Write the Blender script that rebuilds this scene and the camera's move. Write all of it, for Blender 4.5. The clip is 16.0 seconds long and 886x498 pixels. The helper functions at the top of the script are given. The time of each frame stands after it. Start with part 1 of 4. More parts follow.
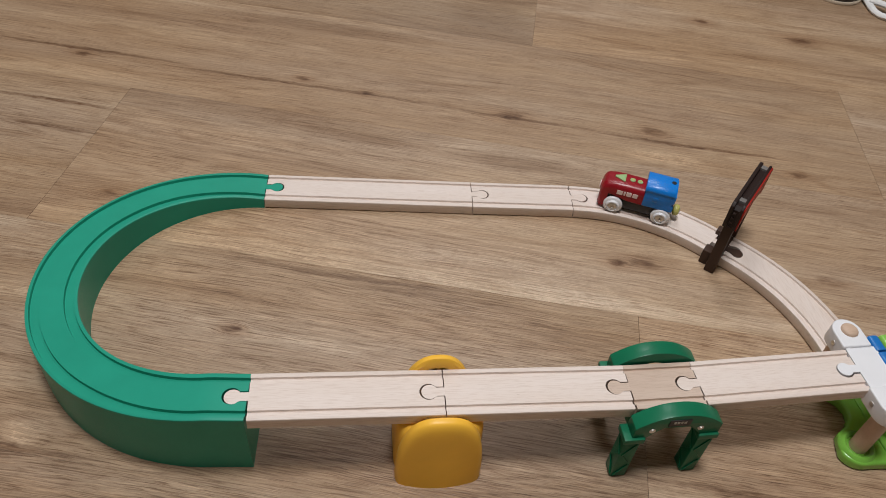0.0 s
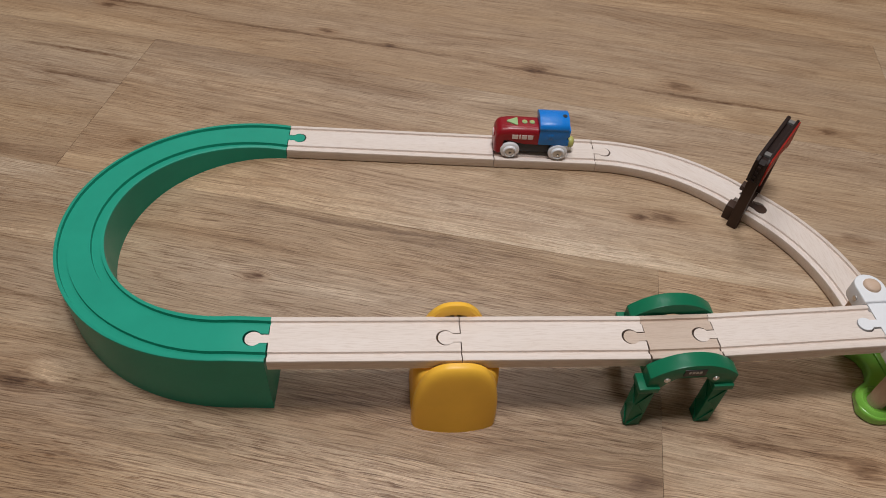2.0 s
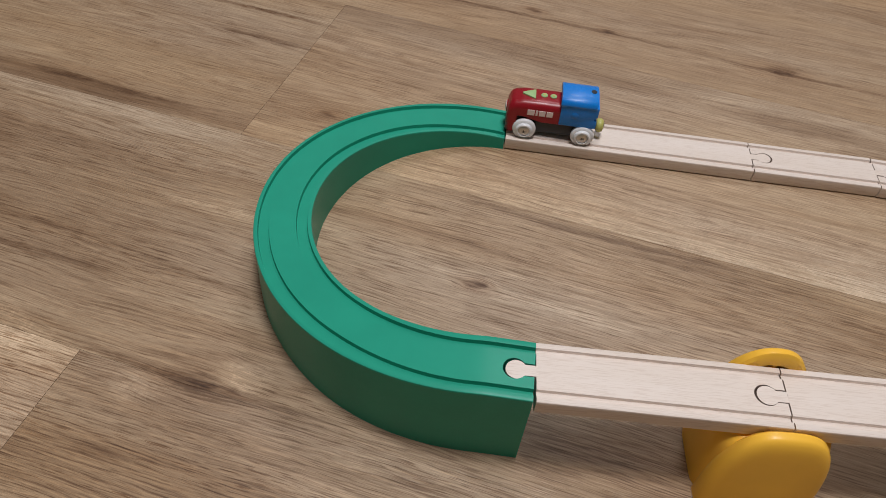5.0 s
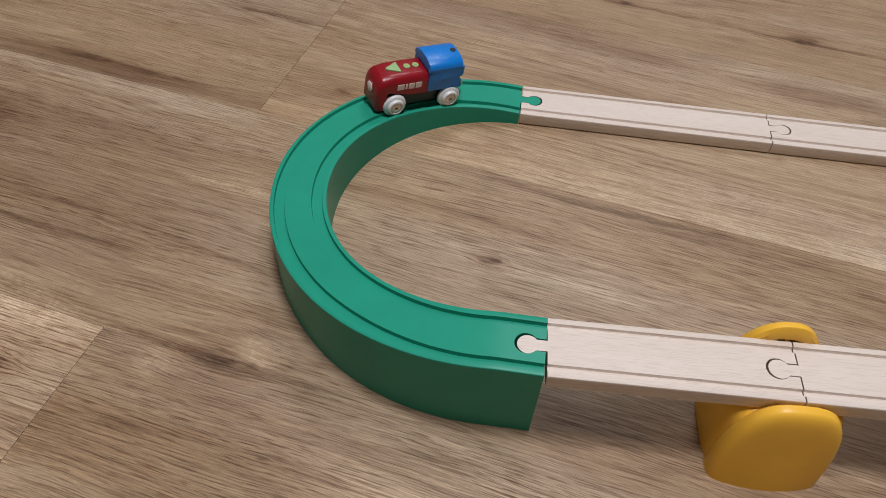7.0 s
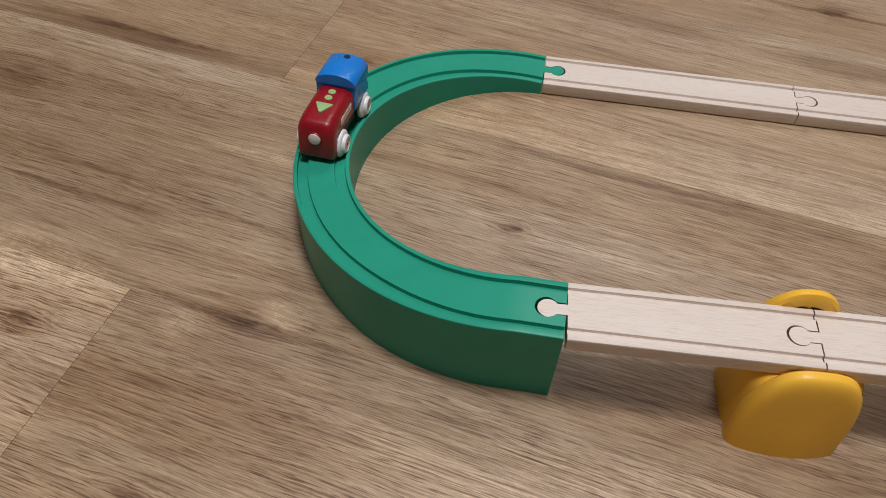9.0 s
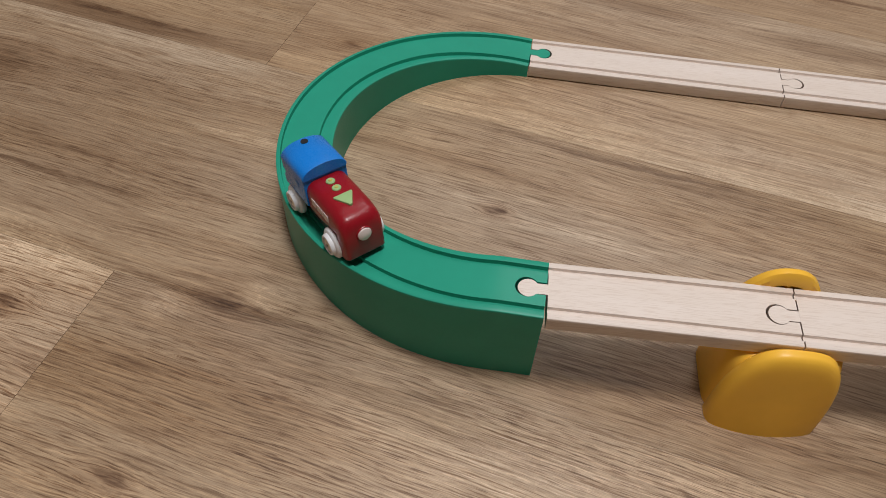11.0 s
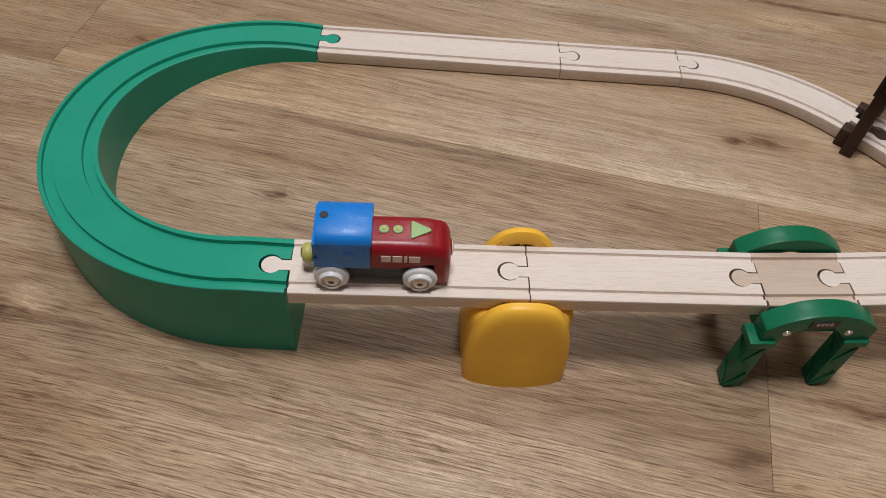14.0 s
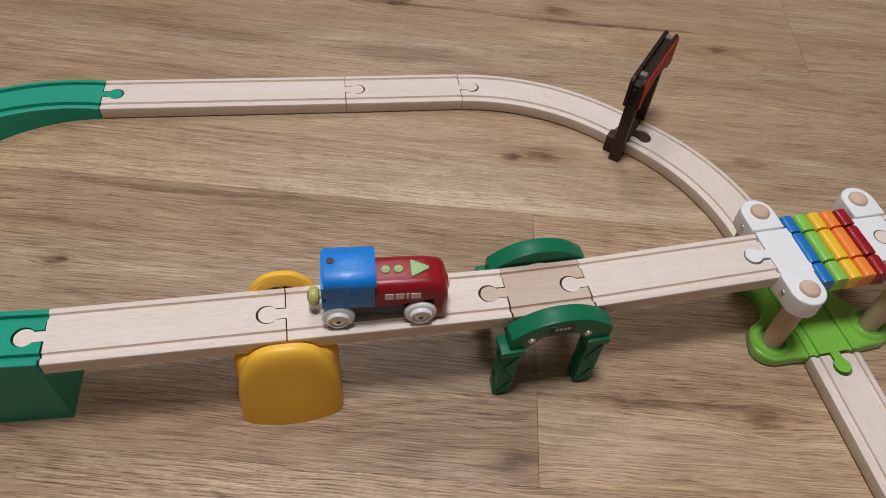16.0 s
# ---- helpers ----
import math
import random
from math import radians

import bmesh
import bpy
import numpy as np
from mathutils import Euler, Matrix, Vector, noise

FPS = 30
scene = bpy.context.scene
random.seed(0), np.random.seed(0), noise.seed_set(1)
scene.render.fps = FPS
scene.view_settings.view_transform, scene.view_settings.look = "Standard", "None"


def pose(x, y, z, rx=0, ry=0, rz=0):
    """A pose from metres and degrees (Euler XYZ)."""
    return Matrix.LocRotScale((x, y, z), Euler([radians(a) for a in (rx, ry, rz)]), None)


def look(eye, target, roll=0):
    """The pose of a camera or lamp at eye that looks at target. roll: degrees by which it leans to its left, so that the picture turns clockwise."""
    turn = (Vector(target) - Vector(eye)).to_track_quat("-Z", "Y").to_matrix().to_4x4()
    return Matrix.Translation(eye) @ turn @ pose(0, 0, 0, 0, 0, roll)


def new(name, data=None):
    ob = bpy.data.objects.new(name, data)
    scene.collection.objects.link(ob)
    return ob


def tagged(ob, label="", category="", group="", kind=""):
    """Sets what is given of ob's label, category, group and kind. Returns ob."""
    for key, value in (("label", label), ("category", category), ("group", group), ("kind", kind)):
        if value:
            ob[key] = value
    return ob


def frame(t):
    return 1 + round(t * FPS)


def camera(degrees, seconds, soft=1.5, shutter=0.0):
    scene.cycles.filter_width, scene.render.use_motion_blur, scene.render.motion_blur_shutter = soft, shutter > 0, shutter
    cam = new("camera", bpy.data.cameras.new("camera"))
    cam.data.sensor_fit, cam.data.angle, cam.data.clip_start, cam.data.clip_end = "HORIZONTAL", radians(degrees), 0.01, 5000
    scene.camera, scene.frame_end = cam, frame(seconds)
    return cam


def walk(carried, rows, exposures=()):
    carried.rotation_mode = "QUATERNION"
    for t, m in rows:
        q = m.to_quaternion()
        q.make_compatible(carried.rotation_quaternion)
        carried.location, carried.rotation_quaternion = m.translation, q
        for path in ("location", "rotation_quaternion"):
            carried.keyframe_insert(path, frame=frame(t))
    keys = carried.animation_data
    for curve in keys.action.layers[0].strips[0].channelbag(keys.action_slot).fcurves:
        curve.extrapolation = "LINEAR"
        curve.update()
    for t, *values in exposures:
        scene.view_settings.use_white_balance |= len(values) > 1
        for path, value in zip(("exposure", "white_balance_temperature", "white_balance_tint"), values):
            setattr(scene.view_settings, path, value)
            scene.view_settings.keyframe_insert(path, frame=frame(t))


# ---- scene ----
cam = camera(60.9, 16.0, soft=0.95)
PATH = [
    (0, (0.119, -0.589, 0.538), (0.29, 0.818, -0.873), 6.6),
    (0.5, (0.12, -0.589, 0.537), (0.28, 0.806, -0.887), 6.3),
    (1, (0.117, -0.593, 0.523), (0.254, 0.778, -0.927), 5.9),
    (1.5, (0.126, -0.597, 0.529), (0.243, 0.752, -0.943), 5.8),
    (2, (0.125, -0.6, 0.532), (0.231, 0.739, -0.949), 5.6),
    (2.5, (0.121, -0.6, 0.536), (0.21, 0.739, -0.947), 5.2),
    (3, (0.125, -0.593, 0.533), (0.206, 0.745, -0.951), 4.9),
    (3.5, (0.103, -0.584, 0.507), (0.159, 0.767, -0.966), 5.1),
    (3.7, (0.086, -0.579, 0.498), (0.13, 0.775, -0.973), 5.4),
    (4, (0.049, -0.567, 0.466), (0.063, 0.799, -0.995), 5.8),
    (4.3, (0.014, -0.539, 0.44), (-0.003, 0.829, -1.02), 6.3),
    (4.5, (-0.003, -0.529, 0.428), (-0.047, 0.843, -1.026), 6.0),
    (4.7, (-0.016, -0.524, 0.424), (-0.078, 0.844, -1.033), 5.9),
    (6.8, (-0.011, -0.522, 0.431), (-0.131, 0.781, -1.082), 3.6),
    (7, (-0.009, -0.524, 0.429), (-0.136, 0.777, -1.085), 3.2),
    (7.5, (-0.008, -0.526, 0.43), (-0.141, 0.763, -1.093), 2.8),
    (8, (-0.01, -0.531, 0.428), (-0.155, 0.751, -1.101), 2.5),
    (8.5, (-0.012, -0.533, 0.426), (-0.168, 0.737, -1.111), 2.4),
    (9, (-0.009, -0.534, 0.425), (-0.179, 0.721, -1.123), 2.2),
    (9.2, (-0.008, -0.533, 0.425), (-0.18, 0.713, -1.13), 2.1),
    (11.3, (0.005, -0.537, 0.42), (-0.152, 0.699, -1.145), 2.4),
    (11.5, (0.008, -0.537, 0.417), (-0.146, 0.704, -1.144), 2.5),
    (12, (0.021, -0.536, 0.411), (-0.107, 0.7, -1.156), 3.1),
    (12.5, (0.036, -0.541, 0.406), (-0.065, 0.689, -1.168), 3.5),
    (13, (0.058, -0.543, 0.416), (-0.006, 0.679, -1.166), 3.7),
    (13.5, (0.086, -0.544, 0.421), (0.067, 0.69, -1.154), 4.3),
    (14, (0.11, -0.544, 0.432), (0.149, 0.696, -1.137), 5.2),
    (14.5, (0.143, -0.545, 0.442), (0.241, 0.7, -1.12), 5.8),
    (15, (0.162, -0.548, 0.449), (0.321, 0.697, -1.108), 6.4),
    (15.5, (0.182, -0.55, 0.459), (0.389, 0.702, -1.087), 6.3),
    (16, (0.208, -0.548, 0.466), (0.47, 0.704, -1.071), 6.4),
]
TINTS = [(0, 0, 6300, 10), (4.3, 0, 6270, 10), (8, 0, 6190, 10), (9.2, 0, 6350, 10), (11.5, 0, 6420, 10), (13, 0, 6450, 10), (14, 0, 6340, 10), (15, 0, 6560, 10), (16, 0, 6250, 10)]
walk(cam, [(t, look(eye, target, roll)) for t, eye, target, roll in PATH], TINTS)

# ---- light: a ceiling lamp above the toy track, a second one behind it, in a closed pale room ----
world = bpy.data.worlds.new("room_air")
scene.world = world
world.use_nodes = True
world.node_tree.nodes["Background"].inputs[0].default_value = (1.0, 0.97, 0.94, 1)
world.node_tree.nodes["Background"].inputs[1].default_value = 0.02
def ceiling_lamp(x, y, size, watts):
    data = bpy.data.lights.new("ceiling_lamp_light", "AREA")
    data.shape, data.size, data.energy = "DISK", size, watts
    data.color = (1.0, 0.985, 0.97)
    new("ceiling_lamp_light", data).matrix_world = pose(x, y, 2.42)


ceiling_lamp(0.10, -0.31, 0.50, 39.8)
# Unseen second lamp, added for the soft fill that comes from behind.
ceiling_lamp(0.30, 1.35, 0.80, 17.5)
scene.view_settings.exposure = 0.0


# ---- materials ----
def tree(name):
    m = bpy.data.materials.new(name)
    m.use_nodes = True
    return m, m.node_tree.nodes, m.node_tree.links, m.node_tree.nodes["Principled BSDF"]


def mapped(nodes, links, scale, shift=None):
    tc = nodes.new("ShaderNodeTexCoord")
    mp = nodes.new("ShaderNodeMapping")
    mp.inputs["Scale"].default_value = scale
    links.new(tc.outputs["Object"], mp.inputs["Vector"])
    if shift:
        info = nodes.new("ShaderNodeObjectInfo")
        mul = nodes.new("ShaderNodeVectorMath")
        mul.operation = "SCALE"
        comb = nodes.new("ShaderNodeCombineXYZ")
        for k in range(3):
            comb.inputs[k].default_value = shift[k]
        links.new(comb.outputs[0], mul.inputs[0])
        links.new(info.outputs["Random"], mul.inputs["Scale"])
        links.new(mul.outputs[0], mp.inputs["Location"])
    return mp.outputs[0]


def noise_tex(nodes, links, vec, scale=1.0, detail=4.0, rough=0.6, distort=0.0):
    n = nodes.new("ShaderNodeTexNoise")
    n.inputs["Scale"].default_value, n.inputs["Detail"].default_value = scale, detail
    n.inputs["Roughness"].default_value, n.inputs["Distortion"].default_value = rough, distort
    links.new(vec, n.inputs["Vector"])
    return n.outputs["Fac"]


def ramp(nodes, links, fac, stops):
    r = nodes.new("ShaderNodeValToRGB")
    e = r.color_ramp.elements
    while len(e) < len(stops):
        e.new(0.5)
    for k, (p, c) in enumerate(stops):
        e[k].position = p
        e[k].color = (*c, 1) if isinstance(c, tuple) else (c, c, c, 1)
    links.new(fac, r.inputs[0])
    return r.outputs[0]


def blend(nodes, links, kind, fac, a, b):
    m = nodes.new("ShaderNodeMix")
    m.data_type, m.blend_type = "RGBA", kind
    for sock, v in ((m.inputs[0], fac), (m.inputs[6], a), (m.inputs[7], b)):
        if isinstance(v, bpy.types.NodeSocket):
            links.new(v, sock)
        else:
            sock.default_value = v if isinstance(v, float) else (*v, 1)
    return m.outputs[2]


def bumped(nodes, links, bsdf, height, strength, distance):
    b = nodes.new("ShaderNodeBump")
    b.inputs["Strength"].default_value, b.inputs["Distance"].default_value = strength, distance
    links.new(height, b.inputs["Height"])
    links.new(b.outputs[0], bsdf.inputs["Normal"])


def plain(name, colour, rough=0.4, metal=0.0, vary=0.08, bump=0.15, coat=0.0, size=90.0, spec=0.5):
    """Moulded plastic, paint or metal with faint mottling and scuffs."""
    m, nodes, links, bsdf = tree(name)
    vec = mapped(nodes, links, (1, 1, 1))
    coarse = noise_tex(nodes, links, vec, size * 0.3, 3)
    fine = noise_tex(nodes, links, vec, size * 9, 5, 0.7)
    lo, hi = tuple(c * (1 - vary) for c in colour), tuple(min(1, c * (1 + vary)) for c in colour)
    links.new(ramp(nodes, links, coarse, [(0.3, lo), (0.7, hi)]), bsdf.inputs["Base Color"])
    links.new(ramp(nodes, links, fine, [(0.3, max(0.02, rough - 0.06)), (0.7, min(1, rough + 0.08))]), bsdf.inputs["Roughness"])
    bsdf.inputs["Metallic"].default_value = metal
    bsdf.inputs["Coat Weight"].default_value = coat
    bsdf.inputs["Coat Roughness"].default_value = 0.15
    bsdf.inputs["Specular IOR Level"].default_value = spec
    bumped(nodes, links, bsdf, fine, bump, 0.0002)
    return m


def beech(name, light, dark, rough=0.55):
    """Pale sanded beech with fine lengthwise flecks, along local x."""
    m, nodes, links, bsdf = tree(name)
    shift = (31.0, 17.0, 9.0)
    broad = noise_tex(nodes, links, mapped(nodes, links, (4, 45, 40), shift), 1, 3)
    fleck = noise_tex(nodes, links, mapped(nodes, links, (90, 2000, 900), shift), 1, 2, 0.5)
    dots = noise_tex(nodes, links, mapped(nodes, links, (90, 260, 260), shift), 1, 2)
    c = ramp(nodes, links, broad, [(0.3, dark), (0.72, light)])
    c = blend(nodes, links, "MULTIPLY", 0.30, c, ramp(nodes, links, fleck, [(0.36, (0.66, 0.56, 0.48)), (0.50, (1.0, 1.0, 1.0))]))
    c = blend(nodes, links, "MULTIPLY", 0.55, c, ramp(nodes, links, dots, [(0.17, (0.42, 0.33, 0.26)), (0.22, (1.0, 1.0, 1.0))]))
    links.new(c, bsdf.inputs["Base Color"])
    bsdf.inputs["Roughness"].default_value = rough
    bumped(nodes, links, bsdf, fleck, 0.25, 0.0002)
    return m


def math_node(nodes, links, kind, a, b=0.0):
    n = nodes.new("ShaderNodeMath")
    n.operation = kind
    for sock, v in ((n.inputs[0], a), (n.inputs[1], b)):
        if isinstance(v, bpy.types.NodeSocket):
            links.new(v, sock)
        else:
            sock.default_value = v
    return n.outputs[0]


# marks in the oak, and three wide patches of painted light and shade, in floor coordinates along and across the planks:
# centre, half length, half width, strength
FLOOR_TURN = -10.3
LONG, BROAD = 1.21, 0.2385
FLOOR_KNOTS = [
    (0.088, -0.232, 0.022, 0.013, 0.50), (-0.045, -0.287, 0.014, 0.008, 0.90), (0.240, -0.092, 0.01, 0.0055, 1.00), (0.588, 0.068, 0.011, 0.006, 0.90),
    (0.616, 0.073, 0.02, 0.007, 0.80), (-0.090, 0.295, 0.012, 0.006, 0.90), (0.192, 0.312, 0.011, 0.0055, 0.95), (0.278, 0.301, 0.009, 0.005, 0.80),
    (0.728, 0.624, 0.017, 0.008, 1.00), (0.876, 0.607, 0.028, 0.01, 0.95), (0.459, 0.299, 0.022, 0.009, 0.75), (0.639, 0.312, 0.018, 0.01, 0.75),
    (-0.214, -0.076, 0.03, 0.018, 0.50), (0.591, -0.222, 0.014, 0.01, 0.60), (0.766, -0.177, 0.018, 0.01, 0.75), (0.808, 0.265, 0.012, 0.006, 0.80),
    (0.807, 0.089, 0.022, 0.009, 0.60), (0.092, -0.365, 0.016, 0.006, 0.80), (0.059, 0.055, 0.014, 0.006, 0.70),
]
FLOOR_CRACKS = [
    (-0.094, 0.307, 0.123, 0.003, 0.90), (0.207, 0.298, 0.165, 0.0028, 0.80), (-0.069, 0.192, 0.0782, 0.003, 1.00), (-0.051, 0.144, 0.0576, 0.0034, 0.90),
    (0.475, 0.296, 0.11, 0.0034, 0.75), (0.673, 0.293, 0.117, 0.003, 0.95), (-0.173, 0.021, 0.0433, 0.004, 0.80), (-0.107, 0.018, 0.0515, 0.0035, 0.70),
    (-0.086, -0.175, 0.0642, 0.004, 0.70), (0.700, -0.170, 0.102, 0.003, 0.70), (0.316, -0.007, 0.122, 0.0035, 0.70), (0.092, -0.234, 0.0871, 0.0045, 0.75),
]
FLOOR_BANDS_SHADE = [
    (0.281, 0.213, 0.116, 0.016, 0.60), (0.175, 0.446, 0.187, 0.02, 0.55), (0.428, -0.017, 0.134, 0.008, 0.60),
    (-0.178, 0.012, 0.127, 0.018, 0.45), (-0.046, -0.228, 0.0621, 0.012, 0.40), (0.126, -0.289, 0.0657, 0.014, 0.40), (0.104, -0.325, 0.0646, 0.012, 0.35),
    (0.477, 0.205, 0.0988, 0.016, 0.60), (0.408, 0.548, 0.0787, 0.05, 0.30), (0.582, 0.184, 0.0731, 0.012, 0.40), (0.522, -0.161, 0.0591, 0.02, 0.25),
    # Last two are wide: dimmer light on the left put into the colour.
    (0.694, -0.165, 0.0947, 0.012, 0.40), (-0.140, -0.130, 0.20, 0.10, 0.36), (0.100, -0.300, 0.13, 0.075, 0.36),
]
FLOOR_PALE_LIT = [
    (-0.070, -0.239, 0.0867, 0.03, 0.80), (0.018, -0.089, 0.0499, 0.01, 0.70),
    (-0.074, 0.257, 0.114, 0.014, 0.50), (0.650, 0.262, 0.0711, 0.016, 0.80), (0.642, 0.497, 0.0752, 0.01, 0.60), (0.321, -0.094, 0.0481, 0.01, 0.50),
    # Wide one at 0.430: brighter light at near right put into the colour.
    (0.648, -0.199, 0.049, 0.035, 0.50), (0.117, -0.374, 0.0397, 0.016, 0.70), (0.430, -0.290, 0.24, 0.085, 0.65), (0.925, 0.194, 0.057, 0.008, 0.50), (0.585, 0.590, 0.108, 0.04, 0.30),
    (0.058, -0.250, 0.0203, 0.014, 0.75), (0.119, -0.221, 0.0228, 0.014, 0.75),
]


def floor_wood():
    """Printed oak planks: broad bands, growth lines that flow round the knots, short dark pores, cracks and pale
    flecks; three wide patches paint uneven light.
    """
    m, nodes, links, bsdf = tree("oak_plank")

    def op(kind, a, b=0.0):
        return math_node(nodes, links, kind, a, b)

    def scaled(vec, x, y):
        mp = nodes.new("ShaderNodeMapping")
        mp.inputs["Scale"].default_value = (x, y, 1)
        links.new(vec, mp.inputs["Vector"])
        return mp.outputs[0]

    def grain(vec, x, y, detail=3, rough=0.55, distort=0.0):
        return noise_tex(nodes, links, scaled(vec, x, y), 1, detail, rough, distort)

    info = nodes.new("ShaderNodeObjectInfo")
    geo = nodes.new("ShaderNodeNewGeometry")
    turn = nodes.new("ShaderNodeMapping")
    turn.vector_type = "TEXTURE"
    turn.inputs["Location"].default_value = (-0.228, -0.027, 0)
    turn.inputs["Rotation"].default_value = (0, 0, radians(FLOOR_TURN))
    links.new(geo.outputs["Position"], turn.inputs["Vector"])
    floor_vec = turn.outputs[0]
    sep = nodes.new("ShaderNodeSeparateXYZ")
    links.new(floor_vec, sep.inputs[0])
    wander = op("SUBTRACT", grain(floor_vec, 5, 16, 2), 0.5)
    ragged = op("SUBTRACT", grain(floor_vec, 42, 130, 4, 0.65), 0.5)
    along = op("ADD", sep.outputs[0], op("MULTIPLY", ragged, 0.03))
    across = op("ADD", op("ADD", sep.outputs[1], op("MULTIPLY", wander, 0.014)), op("MULTIPLY", ragged, 0.008))

    def spread(u, v, a, b):
        du, dv = op("MULTIPLY", op("SUBTRACT", along, u), 1 / a), op("MULTIPLY", op("SUBTRACT", across, v), 1 / b)
        return op("ADD", op("MULTIPLY", du, du), op("MULTIPLY", dv, dv))

    def fall(d, inner, outer):
        """1 within inner, 0 beyond outer."""
        n = nodes.new("ShaderNodeMath")
        n.operation, n.use_clamp = "MULTIPLY_ADD", True
        links.new(d, n.inputs[0])
        n.inputs[1].default_value, n.inputs[2].default_value = -1 / (outer - inner), outer / (outer - inner)
        return n.outputs[0]

    def masked(spots, inner, outer):
        total = None
        for u, v, a, b, k in spots:
            f = op("MULTIPLY", fall(spread(u, v, a, b), inner, outer), k)
            total = f if total is None else op("MAXIMUM", total, f)
        return total

    # knots: a dark core, a brown halo, rings, and a push that bends the growth lines round them
    core = halo = push = None
    for u, v, a, b, k in FLOOR_KNOTS:
        d = spread(u, v, a, b)
        c1 = op("MULTIPLY", fall(d, 0.06, 0.9), k)
        soft = fall(d, 0.0, 7.0)
        wide = op("MULTIPLY", op("MULTIPLY", soft, soft), 0.85 * k)
        bend_by = op("MULTIPLY", op("MULTIPLY", op("SUBTRACT", sep.outputs[1], v), -0.7), wide)
        core = c1 if core is None else op("MAXIMUM", core, c1)
        halo = wide if halo is None else op("MAXIMUM", halo, wide)
        push = bend_by if push is None else op("ADD", push, bend_by)

    # each plank has a print of its own; its lines waver and flow round the knots
    tc = nodes.new("ShaderNodeTexCoord")
    slide = nodes.new("ShaderNodeVectorMath")
    slide.operation = "SCALE"
    slide.inputs[0].default_value = (53.0, 29.0, 0.0)
    links.new(info.outputs["Random"], slide.inputs["Scale"])
    moved = nodes.new("ShaderNodeVectorMath")
    links.new(tc.outputs["Object"], moved.inputs[0])
    links.new(slide.outputs[0], moved.inputs[1])
    base = moved.outputs[0]
    waver = op("ADD", op("MULTIPLY", op("SUBTRACT", grain(base, 2.6, 9, 2), 0.5), 0.020), op("MULTIPLY", op("SUBTRACT", grain(base, 17, 60, 2), 0.5), 0.0035))
    shove = nodes.new("ShaderNodeCombineXYZ")
    links.new(op("ADD", waver, push), shove.inputs[1])
    flow = nodes.new("ShaderNodeVectorMath")
    links.new(base, flow.inputs[0])
    links.new(shove.outputs[0], flow.inputs[1])
    vec = flow.outputs[0]

    band = grain(vec, 1.0, 17, 6, 0.58, 0.4)
    hue = grain(vec, 1.8, 8, 2)
    streak = grain(vec, 5.5, 230, 4, 0.6)
    line = grain(vec, 20, 800, 2, 0.5)
    pore = grain(vec, 48, 1000, 2, 0.5)
    fine = grain(vec, 130, 2300, 2, 0.5)
    where = ramp(nodes, links, grain(vec, 4.0, 34, 3), [(0.36, 0.25), (0.60, 1.0)])
    rings = op("SINE", op("MULTIPLY", grain(vec, 0.9, 10, 1, 0.4), 190.0))
    some = ramp(nodes, links, grain(base, 2.2, 12, 2), [(0.48, 0.0), (0.64, 0.75)])
    blotch = grain(vec, 8, 62, 5, 0.62, 0.9)
    deep = info.outputs["Alpha"]  # how deep this plank's grain is printed

    c = ramp(nodes, links, band, [(0.28, (0.245, 0.153, 0.092)), (0.40, (0.358, 0.246, 0.156)), (0.50, (0.404, 0.288, 0.191)), (0.58, (0.424, 0.310, 0.210)), (0.70, (0.490, 0.375, 0.270))])
    c = blend(nodes, links, "MULTIPLY", 0.8, c, ramp(nodes, links, hue, [(0.36, (1.04, 0.99, 0.885)), (0.62, (0.985, 1.0, 1.03))]))
    c = blend(nodes, links, "MULTIPLY", 0.45, c, ramp(nodes, links, blotch, [(0.36, (0.70, 0.61, 0.53)), (0.47, (1.0, 0.99, 0.98)), (0.58, (1.03, 1.03, 1.03)), (0.70, (1.16, 1.16, 1.16))]))
    # prints that end at a plank's edge: dark below two of the long joints, pale above one
    edge_dark = op("MULTIPLY", fall(spread(0.36, 0.0, 0.42, 0.045), 0.1, 1.0), op("LESS_THAN", sep.outputs[1], 0.0))
    far_dark = op("MULTIPLY", fall(spread(0.08, BROAD, 0.34, 0.052), 0.25, 1.0), op("LESS_THAN", sep.outputs[1], BROAD))
    far_dark = op("MULTIPLY", far_dark, op("GREATER_THAN", sep.outputs[0], 0.0))
    dark = op("MAXIMUM", op("MULTIPLY", edge_dark, 0.32), op("MULTIPLY", far_dark, 0.55))
    c = blend(nodes, links, "MULTIPLY", op("MAXIMUM", masked(FLOOR_BANDS_SHADE, 0.15, 1.0), dark), c, (0.52, 0.43, 0.35))
    edge_pale = op("MULTIPLY", fall(spread(0.36, 0.0, 0.48, 0.085), 0.2, 1.0), op("GREATER_THAN", sep.outputs[1], 0.0))
    pale = op("MAXIMUM", masked(FLOOR_PALE_LIT, 0.2, 1.0), op("MULTIPLY", edge_pale, 0.62))
    c = blend(nodes, links, "MULTIPLY", pale, c, (1.20, 1.25, 1.30))
    c = blend(nodes, links, "MULTIPLY", 0.30, c, ramp(nodes, links, streak, [(0.33, (0.66, 0.58, 0.50)), (0.46, (0.96, 0.95, 0.94)), (0.56, (1.04, 1.04, 1.04)), (0.68, (1.20, 1.19, 1.18))]))
    c = blend(nodes, links, "MULTIPLY", op("MULTIPLY", op("MAXIMUM", some, halo), 0.55), c, ramp(nodes, links, op("MULTIPLY", op("ADD", rings, 1.0), 0.5), [(0.05, (0.62, 0.53, 0.45)), (0.42, (1.0, 1.0, 1.0)), (1.0, (1.08, 1.08, 1.08))]))
